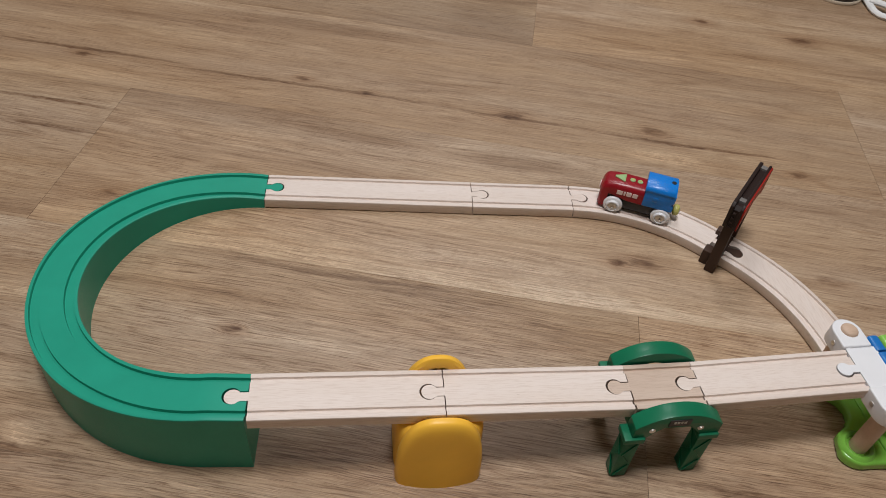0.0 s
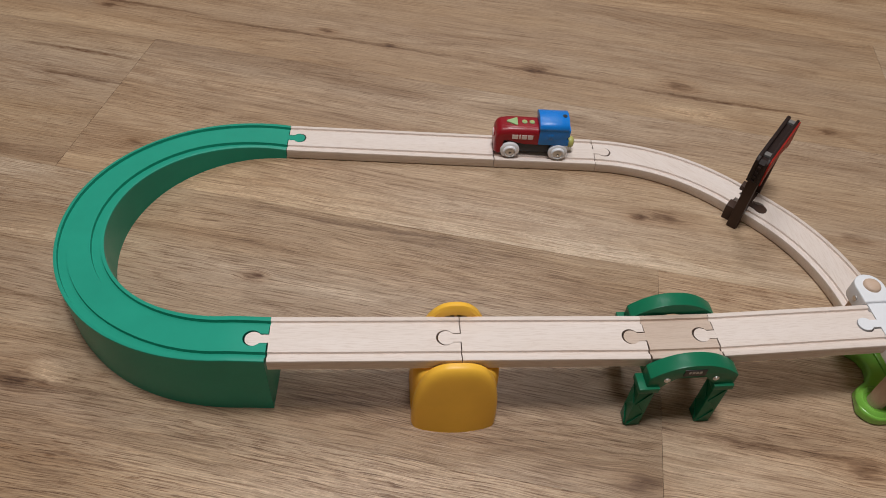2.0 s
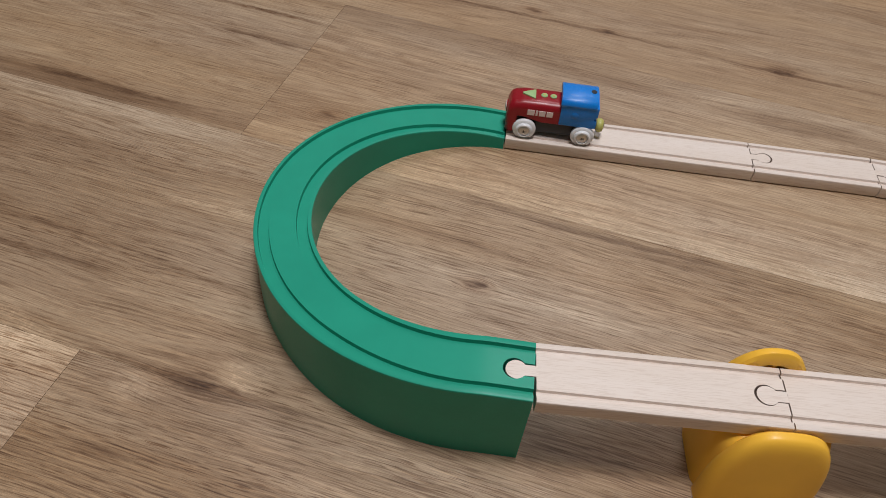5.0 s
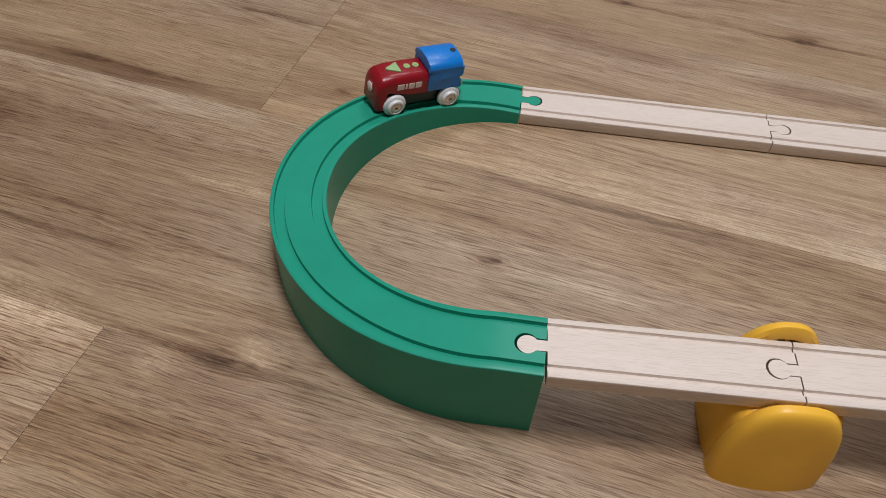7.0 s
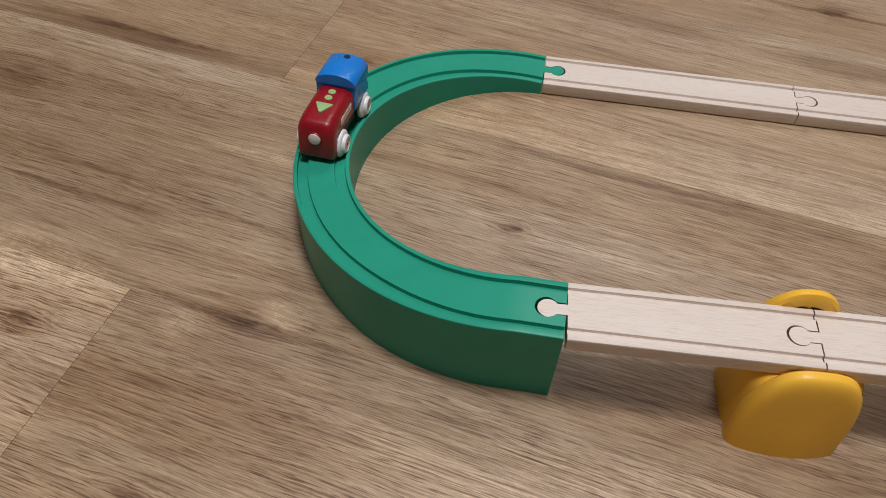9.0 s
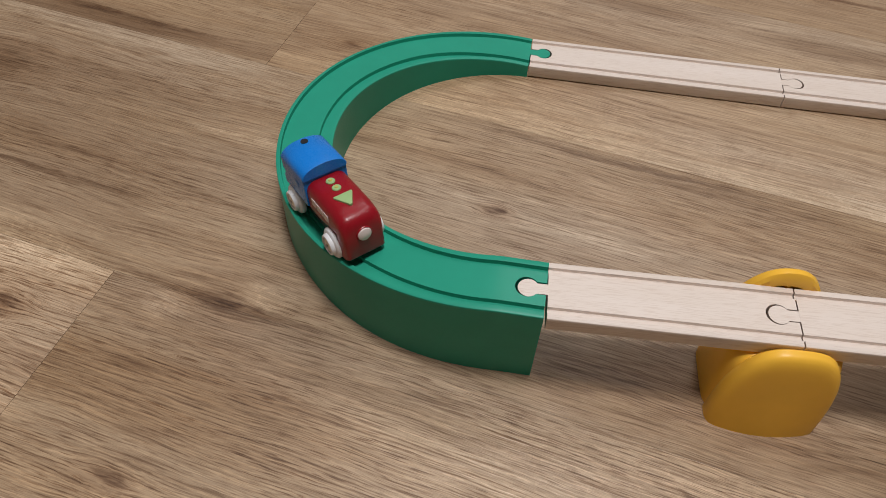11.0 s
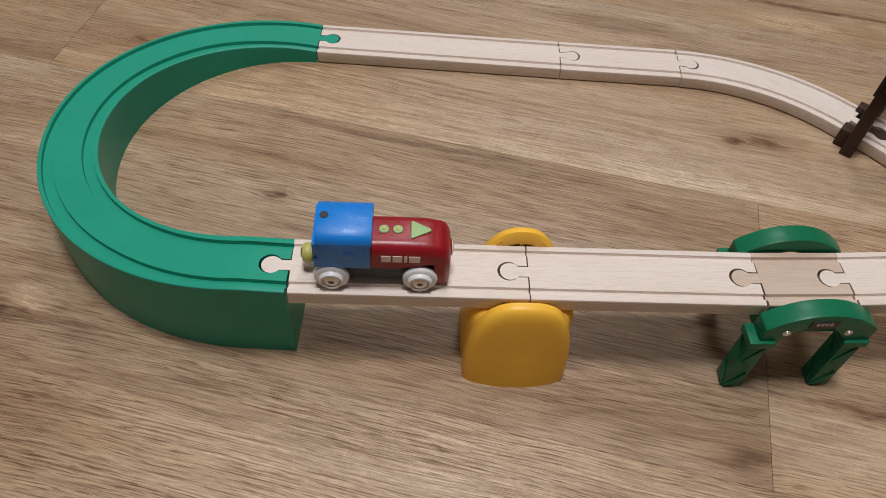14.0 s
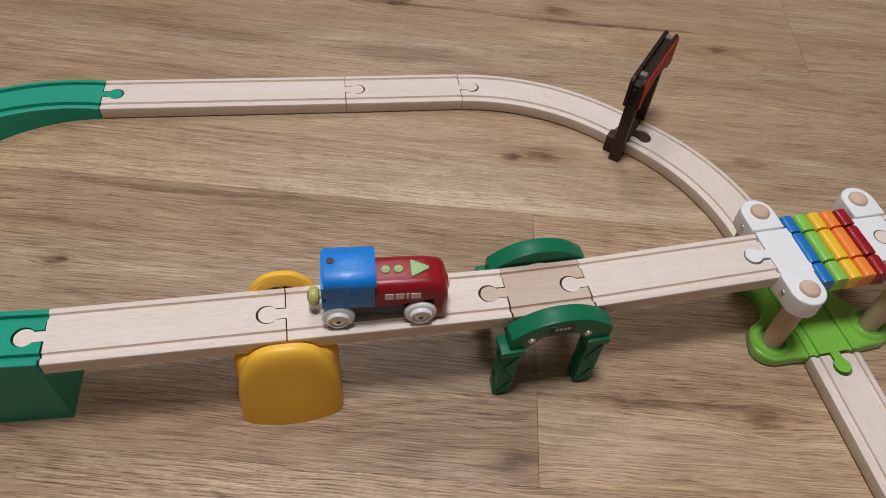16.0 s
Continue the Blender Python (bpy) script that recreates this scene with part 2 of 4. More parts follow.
    c = blend(nodes, links, "MULTIPLY", op("MULTIPLY", deep, 0.95), c, ramp(nodes, links, line, [(0.34, (0.54, 0.45, 0.38)), (0.44, (0.92, 0.90, 0.88)), (0.54, (1.06, 1.06, 1.06)), (0.66, (1.30, 1.30, 1.30))]))
    c = blend(nodes, links, "MULTIPLY", op("MULTIPLY", deep, where), c, ramp(nodes, links, pore, [(0.31, (0.38, 0.29, 0.22)), (0.40, (0.70, 0.62, 0.56)), (0.45, (1.0, 1.0, 1.0)), (0.58, (1.03, 1.03, 1.03)), (0.68, (1.18, 1.18, 1.18))]))
    c = blend(nodes, links, "MULTIPLY", op("MULTIPLY", deep, 0.7), c, ramp(nodes, links, fine, [(0.34, (0.70, 0.64, 0.59)), (0.48, (1.0, 1.0, 1.0)), (0.66, (1.12, 1.12, 1.12))]))
    # silvery ray flecks across the grain in the pale places
    fleck = ramp(nodes, links, grain(base, 110, 190, 3, 0.6, 1.4), [(0.50, 0.0), (0.58, 0.8)])
    c = blend(nodes, links, "MULTIPLY", op("MULTIPLY", fleck, op("MULTIPLY", pale, pale)), c, (1.38, 1.40, 1.44))
    torn = ramp(nodes, links, grain(base, 60, 260, 4, 0.65, 0.8), [(0.38, 1.0), (0.64, 0.45)])
    c = blend(nodes, links, "MULTIPLY", op("MULTIPLY", masked(FLOOR_CRACKS, 0.10, 1.6), torn), c, (0.30, 0.19, 0.12))
    c = blend(nodes, links, "MULTIPLY", op("MULTIPLY", halo, 0.75), c, (0.66, 0.53, 0.42))
    c = blend(nodes, links, "MULTIPLY", op("MULTIPLY", core, torn), c, (0.27, 0.17, 0.11))
    c = blend(nodes, links, "MULTIPLY", 1.0, c, info.outputs["Color"])
    links.new(c, bsdf.inputs["Base Color"])
    links.new(ramp(nodes, links, line, [(0.35, 0.56), (0.65, 0.38)]), bsdf.inputs["Roughness"])
    bsdf.inputs["Specular IOR Level"].default_value = 0.45
    bumped(nodes, links, bsdf, pore, 0.6, 0.0005)
    return m


OAK = floor_wood()
JOINT = plain("joint_edge", (0.40, 0.30, 0.215), 0.8)
BEECH = beech("beech", (0.79, 0.69, 0.63), (0.725, 0.615, 0.54))
BEECH_PINK = beech("steamed_beech", (0.64, 0.51, 0.42), (0.55, 0.42, 0.33))
DOWEL = beech("beech_dowel", (0.68, 0.50, 0.38), (0.56, 0.40, 0.29))
GREEN = plain("sea_green_plastic", (0.025, 0.315, 0.212), 0.36, vary=0.05, bump=0.10, spec=0.20)
DARK_GREEN = plain("bottle_green_plastic", (0.010, 0.150, 0.072), 0.32, vary=0.07, spec=0.25)
LIME = plain("lime_green_plastic", (0.22, 0.53, 0.07), 0.22, vary=0.05, coat=0.3)
YELLOW = plain("golden_yellow_plastic", (0.96, 0.53, 0.055), 0.36, vary=0.04, spec=0.30)
WHITE = plain("white_plastic", (0.80, 0.80, 0.82), 0.38, vary=0.03)
RED = plain("crimson_lacquer", (0.29, 0.006, 0.014), 0.30, vary=0.10, bump=0.55, coat=0.10, spec=0.4, size=140)
BLUE = plain("sky_blue_lacquer", (0.010, 0.205, 0.68), 0.27, vary=0.06, bump=0.9, coat=0.10, spec=0.4, size=140)
BLACK = plain("black_plastic", (0.016, 0.016, 0.018), 0.45)
STEEL = plain("steel", (0.66, 0.64, 0.62), 0.42, metal=1.0)
GLOW = plain("pale_green_rubber", (0.33, 0.50, 0.22), 0.5, vary=0.05)
GOLD = plain("pale_brass_paint", (0.50, 0.47, 0.13), 0.4, vary=0.08)
BROWN = plain("dark_brown_plastic", (0.055, 0.030, 0.021), 0.48, vary=0.12, spec=0.25)
DEEP_BROWN = plain("blackish_brown_plastic", (0.022, 0.012, 0.010), 0.45, vary=0.12, spec=0.25)
BRICK_RED = plain("brick_red_plastic", (0.36, 0.022, 0.015), 0.45, spec=0.15, vary=0.16, size=260)
PALE_GREY = plain("pale_grey_paint", (0.50, 0.49, 0.46), 0.5)
GREY = plain("grey_plastic", (0.17, 0.155, 0.145), 0.5)
KEY_COLOURS = [
    ("blue_key_plastic", (0.014, 0.165, 0.50)), ("green_key_plastic", (0.24, 0.54, 0.08)), ("yellow_key_plastic", (0.88, 0.52, 0.03)),
    ("orange_key_plastic", (0.88, 0.24, 0.035)), ("red_key_plastic", (0.30, 0.006, 0.012))]
BAR_PAINTS = [plain(n, c, 0.34, vary=0.04, coat=0.1) for n, c in KEY_COLOURS]
# Walls and ceiling are out of view; these tones set how much light bounces.
CEILING_PAINT = plain("ceiling_paint", (0.74, 0.735, 0.72), 0.9, vary=0.03, size=8)
PLASTER = plain("wall_plaster", (0.30, 0.29, 0.28), 0.9, vary=0.04, size=8)
CLOTH = plain("white_cotton", (0.78, 0.77, 0.76), 0.95, vary=0.08, bump=0.8, size=200)
LEATHER = plain("dark_shoe_leather", (0.035, 0.022, 0.018), 0.5, vary=0.2, bump=0.5)
SOLE = plain("cream_rubber", (0.60, 0.50, 0.38), 0.6, vary=0.08)
PINKISH = plain("pale_pink_plastic", (0.80, 0.66, 0.64), 0.4, vary=0.03)


# ---- building helpers ----
def mesh_of(name, bm, material, smooth=True):
    bmesh.ops.recalc_face_normals(bm, faces=bm.faces)
    me = bpy.data.meshes.new(name)
    bm.to_mesh(me)
    bm.free()
    me.materials.append(material)
    if smooth:
        me.shade_smooth()
        me.set_sharp_from_angle(angle=radians(38))
    return me


def thing(name, m, label, category, group="", kind=""):
    ob = new(name)
    ob.empty_display_size = 0.02
    ob.matrix_world = m
    return tagged(ob, label, category, group, kind)


def part(name, bm, material, parent, label="", smooth=True):
    ob = new(name, mesh_of(name, bm, material, smooth))
    ob.parent = parent
    if label:
        ob["label"] = label
    return ob


def rounded(bm, width, segments=2, angle=30):
    edges = [e for e in bm.edges if len(e.link_faces) == 2 and e.calc_face_angle(0) > radians(angle)]
    bmesh.ops.bevel(bm, geom=edges, offset=width, segments=segments, affect="EDGES", profile=0.6, clamp_overlap=True)
    return bm


def box(x0, x1, y0, y1, z0, z1, bevel=0.0, segments=2, bm=None):
    b = bmesh.new()
    bmesh.ops.create_cube(b, size=1)
    for v in b.verts:
        v.co = Vector((x0 + (v.co.x + 0.5) * (x1 - x0), y0 + (v.co.y + 0.5) * (y1 - y0), z0 + (v.co.z + 0.5) * (z1 - z0)))
    if bevel:
        rounded(b, bevel, segments)
    return merged(bm, b)


def merged(bm, b):
    if bm is None:
        return b
    me = bpy.data.meshes.new("tmp")
    b.to_mesh(me)
    b.free()
    bm.from_mesh(me)
    bpy.data.meshes.remove(me)
    return bm


def prism(outline, z0, z1, bevel=0.0, segments=2, m=None, bm=None):
    """A plan outline raised from z0 to z1."""
    b = bmesh.new()
    low = [b.verts.new((x, y, z0)) for x, y in outline]
    high = [b.verts.new((x, y, z1)) for x, y in outline]
    b.faces.new(low)
    b.faces.new(high)
    for i in range(len(low)):
        j = (i + 1) % len(low)
        b.faces.new((low[i], low[j], high[j], high[i]))
    bmesh.ops.recalc_face_normals(b, faces=b.faces)
    if bevel:
        rounded(b, bevel, segments)
    if m is not None:
        b.transform(m)
    return merged(bm, b)


def turned(profile, steps=32, m=None, bm=None):
    """A solid of revolution about z from (radius, height) pairs."""
    b = bmesh.new()
    rings = []
    for r, z in profile:
        if r < 1e-6:
            rings.append([b.verts.new((0, 0, z))])
        else:
            rings.append([b.verts.new((r * math.cos(2 * math.pi * k / steps), r * math.sin(2 * math.pi * k / steps), z)) for k in range(steps)])
    for a, c in zip(rings, rings[1:]):
        for k in range(steps):
            l = (k + 1) % steps
            if len(a) == 1 and len(c) > 1:
                b.faces.new((a[0], c[k], c[l]))
            elif len(c) == 1 and len(a) > 1:
                b.faces.new((a[k], a[l], c[0]))
            elif len(a) > 1:
                b.faces.new((a[k], a[l], c[l], c[k]))
    if m is not None:
        b.transform(m)
    return merged(bm, b)


def arc(cx, cy, r, a0, a1, n):
    return [(cx + r * math.cos(radians(a0 + (a1 - a0) * k / n)), cy + r * math.sin(radians(a0 + (a1 - a0) * k / n))) for k in range(n + 1)]


FACE_Y = Matrix(((1, 0, 0, 0), (0, 0, -1, 0), (0, 1, 0, 0), (0, 0, 0, 1)))  # plan (x, y) becomes upright (x, z), facing -y

# ---- toy track geometry ----
WIDE, THICK = 0.040, 0.012
TOP = 0.072                # running top of the raised track
R_RAMP, R_CURVE = 0.1495, 0.202
KEY_NECK, KEY_HEAD, KEY_AT = 0.0036, 0.0062, 0.0112


def knob_outline(grow=0.0):
    """Neck and round head, along +x from the joint."""
    n, r = KEY_NECK + grow, KEY_HEAD + grow
    a = math.degrees(math.asin(n / r))
    return [(0.0, -n)] + arc(KEY_AT, 0, r, -180 + a, 180 - a, 22) + [(0.0, n)]


def track_parts(parent, material, place, length, hole=True, knob=True, groove=None, floor_z=None, steps=1, inset=None):
    """A grooved track: place(s, w, dz) gives a world point at s along it, w across it, dz above its top.
    hole: a keyhole at its end; knob: a key at its start (or None)."""
    bm = bmesh.new()
    groove = groove or (lambda s: (0.0120, 0.0160))
    reach = KEY_AT + KEY_HEAD + 0.0012

    def low(s, w):
        if inset and w < -WIDE * 0.49:
            w += inset(s)
        p = place(s, w, -THICK)
        return Vector((p[0], p[1], floor_z)) if floor_z is not None else p

    def side_profile(s):
        gi, go = groove(s)
        d = 0.0020 if floor_z is None else 0.0030
        return [(gi, 0.0), (gi + 0.0004, -d), (go - 0.0004, -d), (go, 0.0), (WIDE / 2 - 0.0009, 0.0), (WIDE / 2 - 0.0002, -0.0004), (WIDE / 2, -0.0011), (WIDE / 2, -0.0017)]

    marks = [length * k / steps for k in range(steps + 1)]
    # rims and grooves, both sides
    for sign in (1, -1):
        last = None
        for s in marks:
            ring = [bm.verts.new(place(s, sign * w, dz)) for w, dz in side_profile(s)]
            foot = low(s, sign * WIDE / 2)
            if floor_z is None:
                ring += [bm.verts.new(place(s, sign * WIDE / 2, 0.0022 - THICK)), bm.verts.new(place(s, sign * (WIDE / 2 - 0.0003), 0.0013 - THICK)), bm.verts.new(place(s, sign * (WIDE / 2 - 0.0020), -THICK))]
            else:
                ring += [bm.verts.new(foot)]
            ring += [bm.verts.new(low(s, sign * groove(s)[0]))]
            if last:
                for i in range(len(ring) - 1):
                    bm.faces.new((last[i], last[i + 1], ring[i + 1], ring[i]))
            if s in (marks[0], marks[-1]):
                bm.faces.new(ring)
            last = ring
    # the middle strip, with the keyhole cut from its end
    cut = length - reach - 0.002 if hole else length
    inner = [s for s in marks if s < cut - 1e-6] + [cut]
    last = None
    for s in inner:
        g = groove(s)[0]
        ring = [bm.verts.new(place(s, -g, 0)), bm.verts.new(place(s, g, 0)), bm.verts.new(low(s, g)), bm.verts.new(low(s, -g))]
        if last:
            bm.faces.new((last[0], last[1], ring[1], ring[0]))
            bm.faces.new((last[2], last[3], ring[3], ring[2]))
        else:
            bm.faces.new(ring)
        last = ring
    if not hole:
        bm.faces.new(last)
    else:
        g = groove(length)[0]
        seg = [cut + (length - cut) * k / 4 for k in range(5)]
        edge = [(s, -g) for s in seg] + [(length - x, y) for x, y in knob_outline(0.0007)] + [(s, g) for s in reversed(seg)]
        top = [bm.verts.new(place(s, w, 0)) for s, w in edge]
        bot = [bm.verts.new(low(s, w) if floor_z is None else place(s, w, -THICK)) for s, w in edge]
        bm.faces.new(top)
        bm.faces.new(bot)
        for i in range(len(edge) - 1):
            bm.faces.new((top[i], top[i + 1], bot[i + 1], bot[i]))
        if floor_z is not None:
            quad = [(cut, -g), (length, -g), (length, g), (cut, g)]
            bm.faces.new([bm.verts.new(Vector((*place(s, w, 0)[:2], floor_z))) for s, w in quad])
            bm.faces.new([bm.verts.new(p) for p in (place(length, -g, -THICK), place(length, g, -THICK), low(length, g), low(length, -g))])
    part("body", bm, material, parent)
    if knob:
        bm = bmesh.new()
        key = [(-x, y) for x, y in knob_outline()]
        top = [bm.verts.new(place(s, w, -0.0001)) for s, w in key]
        bot = [bm.verts.new(place(s, w, -THICK)) for s, w in key]
        bm.faces.new(top)
        bm.faces.new(bot)
        for i in range(len(key) - 1):
            bm.faces.new((top[i], top[i + 1], bot[i + 1], bot[i]))
        part("key", bm, material, parent)


def track(name, m, label):
    return thing(name, m, label, "toy track", "wooden toy tracks")


def straight(name, material, start, angle, length, z_top, label):
    """Start: the middle of the joint where its key is; it runs at angle degrees."""
    ob = track(name, pose(start[0], start[1], z_top - THICK, 0, 0, angle), label)
    track_parts(ob, material, lambda s, w, dz: Vector((s, w, dz + THICK)), length - 0.0008)
    return ob


def ease(a):
    a = min(1, max(0, a))
    dip = math.sin(math.pi * (a - 0.35) / 0.65) if a > 0.35 else 0.0
    return 0.92 * a + 0.08 * a * a * (3 - 2 * a) - 0.05 * dip ** 2


RAMP_LEN = math.pi * R_RAMP


def way(s):
    """The line that the engine follows: s metres from the ramp's low end; gives x, y, top z."""
    if s < -0.325:
        a = (-0.325 - s) / R_CURVE
        return Vector((0.325 + R_CURVE * math.sin(a), 0.020 - R_CURVE + R_CURVE * math.cos(a), THICK))
    if s < 0:
        return Vector((-s, 0.020, THICK))
    if s < RAMP_LEN:
        a = s / R_RAMP
        r = R_RAMP + 0.0024 * math.sin(a) ** 2 + 0.0014 * math.sin(a)
        return Vector((-r * math.sin(a), 0.020 - R_RAMP + r * math.cos(a), THICK + (TOP - THICK) * ease(s / RAMP_LEN)))
    d = s - RAMP_LEN
    if d < 0.0295:
        return Vector((d, 0.020 - 2 * R_RAMP, TOP))
    d -= 0.0295
    return Vector((0.0295 + d * math.cos(radians(3.1)), 0.020 - 2 * R_RAMP + d * math.sin(radians(3.1)), TOP))


# ---- room ----
X0, X1, Y0, Y1, HIGH = -2.2, 2.8, -2.6, 2.2, 2.5


def structure(name, bm, material, label):
    return tagged(new(name, mesh_of(name, bm, material, False)), label, name.split("_")[0], "", "structure")


floor = structure("floor", box(X0, X1, Y0, Y1, -0.06, -0.0025), JOINT, "oak-look plank floor with fine dark joints")
structure("wall_north", box(X0 - 0.1, X1 + 0.1, Y1, Y1 + 0.1, -0.06, HIGH), PLASTER, "plain pale plastered wall of the room")
structure("wall_south", box(X0 - 0.1, X1 + 0.1, Y0 - 0.1, Y0, -0.06, HIGH), PLASTER, "plain pale plastered wall of the room")
structure("wall_west", box(X0 - 0.1, X0, Y0, Y1, -0.06, HIGH), PLASTER, "plain pale plastered wall of the room")
structure("wall_east", box(X1, X1 + 0.1, Y0, Y1, -0.06, HIGH), PLASTER, "plain pale plastered wall of the room")
structure("ceiling", box(X0 - 0.1, X1 + 0.1, Y0 - 0.1, Y1 + 0.1, HIGH, HIGH + 0.1), CEILING_PAINT, "plain pale ceiling of the room")

# ---- the green ramp ----


def ramp_place(s, w, dz):
    p, q = way(s), way(s + 0.0005)
    d = Vector((q.x - p.x, q.y - p.y)).normalized()
    # the engine runs anticlockwise, so its left is inside the bend
    return Vector((p.x - d.y * w, p.y + d.x * w, p.z + dz))


def ramp_groove(s):
    a = min(1, max(0, min(s - 0.02, RAMP_LEN - 0.005 - s) / 0.09))
    a = a * a * (3 - 2 * a)
    return 0.0120 - 0.0028 * a, 0.0160 + 0.0011 * a


def ramp_inset(s):
    """The outer wall leans in a little towards the high end."""
    a = min(1, max(0, (s - RAMP_LEN + 0.10) / 0.12))
    return 0.0040 * a * a * (3 - 2 * a)


ramp_ob = thing("curved_ramp_track", pose(0, 0, 0), "sea-green plastic half-circle ramp track climbing from the floor", "toy track")
track_parts(ramp_ob, GREEN, ramp_place, RAMP_LEN + 0.0288, True, True, ramp_groove, 0.0, 96, ramp_inset)

# ---- wooden tracks ----
PALE = "pale beech toy track"
straight("wooden_track", BEECH, (0.2165, 0.020), 180, 0.2165, THICK, PALE + ", long, on the floor")
straight("wooden_track", BEECH, (0.3250, 0.0205), 180.3, 0.1085, THICK, PALE + ", short, on the floor")


def bend(start, heading, sweep, label):
    """Starts with its key at start and bends to its left."""
    def place(s, w, dz):
        a, r = s / R_CURVE, R_CURVE - w
        return Vector((r * math.sin(a), R_CURVE - r * math.cos(a), dz + THICK))
    ob = track("curved_wooden_track", pose(start[0], start[1], 0, 0, 0, heading), label)
    track_parts(ob, BEECH, place, R_CURVE * radians(sweep) - 0.0008, True, True, None, None, 24)
    return ob


bend((0.4678, -0.0392), 135, 45, "pale beech curved toy track beside the brown portal")
bend((0.548, -0.184), 95, 45, "pale beech curved toy track leading under the key bridge")

J0 = Vector((0.0297, -0.279))
J1, J2, J3, J4 = Vector((0.1710, -0.2725)), Vector((0.3125, -0.2658)), Vector((0.3680, -0.2612)), Vector((0.5046, -0.2462))


def raised(a, b, material, label):
    d = b - a
    return straight("wooden_track", material, a, math.degrees(math.atan2(d.y, d.x)), d.length, TOP, label)


raised(J0, J1, BEECH, PALE + ", raised between ramp and yellow pier")
raised(J1, J2, BEECH, PALE + ", raised between yellow pier and green bridge")
raised(J2, J3, BEECH_PINK, "short pinkish beech toy track held in the green bridge")
raised(J3, J4, BEECH, PALE + ", raised between green bridge and key bridge")

# ---- yellow pier ----


def pier():
    top = thing("track_pier", pose(0.1683, -0.2735, 0, 0, 0, 3.1), "golden yellow plastic pier holding up the wooden track", "track pier")
    body = bmesh.new()
    rings = []
    for z, hx, hy in ((0, 0.0335, 0.0270), (0.004, 0.0336, 0.0270), (0.02, 0.0334, 0.0268), (0.043, 0.0330, 0.0262), (0.050, 0.0326, 0.0255), (0.055, 0.0312, 0.0245), (0.058, 0.0288, 0.0235), (0.0598, 0.025, 0.022)):
        ring = []
        for cx, cy, a in ((1, 1, 0), (-1, 1, 90), (-1, -1, 180), (1, -1, 270)):
            ring += arc(cx * (hx - 0.014), cy * (hy - 0.014), 0.014, a, a + 90, 6)
        rings.append([body.verts.new((x, y, z)) for x, y in ring])
    for a, b in zip(rings, rings[1:]):
        for i in range(len(a)):
            j = (i + 1) % len(a)
            body.faces.new((a[i], a[j], b[j], b[i]))
    body.faces.new(rings[0])
    body.faces.new(rings[-1])
    part("block", body, YELLOW, top)
    for sign in (1, -1):
        shell = bmesh.new()
        line = []
        for k in range(41):
            a = math.pi * k / 40
            c, s = math.cos(a), math.sin(a)
            # the far cheek stands a little taller and rounder
            px, pz, tall, half = (0.66, 0.78, 0.0728, 0.0332) if sign < 0 else (0.84, 0.90, 0.0835, 0.0310)
            line.append((half * math.copysign(abs(c) ** px, c), tall * abs(s) ** pz))

        def ring(f, y_of):
            out = []
            for x, z in line:
                x, z = x * f, z * f
                out.append(shell.verts.new((x, sign * y_of(x, z), z)))
            return out

        def swell(x, z):
            return 0.0286 + (0.0042 + 0.0058 * (1 - (x / 0.0335) ** 2)) * max(0, 1 - z / 0.085)
        rows = [ring(0.80, lambda x, z: 0.0255), ring(0.86, lambda x, z: 0.0255), ring(0.885, lambda x, z: 0.0205), ring(0.97, lambda x, z: 0.0205), ring(1.0, lambda x, z: 0.0222)]
        for f, k in ((1.0, 0.52), (0.988, 0.70), (0.96, 0.85), (0.92, 0.94), (0.87, 0.98), (0.80, 0.995), (0.72, 1.0), (0.5, 1.0), (0.3, 1.0), (0.1, 1.0)):
            rows.append(ring(f, lambda x, z, k=k: 0.0215 + (swell(x, z) - 0.0215) * k))
        for a, b in zip(rows, rows[1:]):
            for i in range(40):
                shell.faces.new((a[i], a[i + 1], b[i + 1], b[i]))
        shell.faces.new(rows[0])
        shell.faces.new(rows[-1])
        cheek = part("cheek", shell, YELLOW, top)
        part("rib", box(-0.0012, 0.0012, min(sign * 0.0212, sign * 0.026), max(sign * 0.0212, sign * 0.026), 0.055, 0.068 if sign < 0 else 0.073, 0.0004), YELLOW, cheek)


pier()

# ---- green girder bridge ----


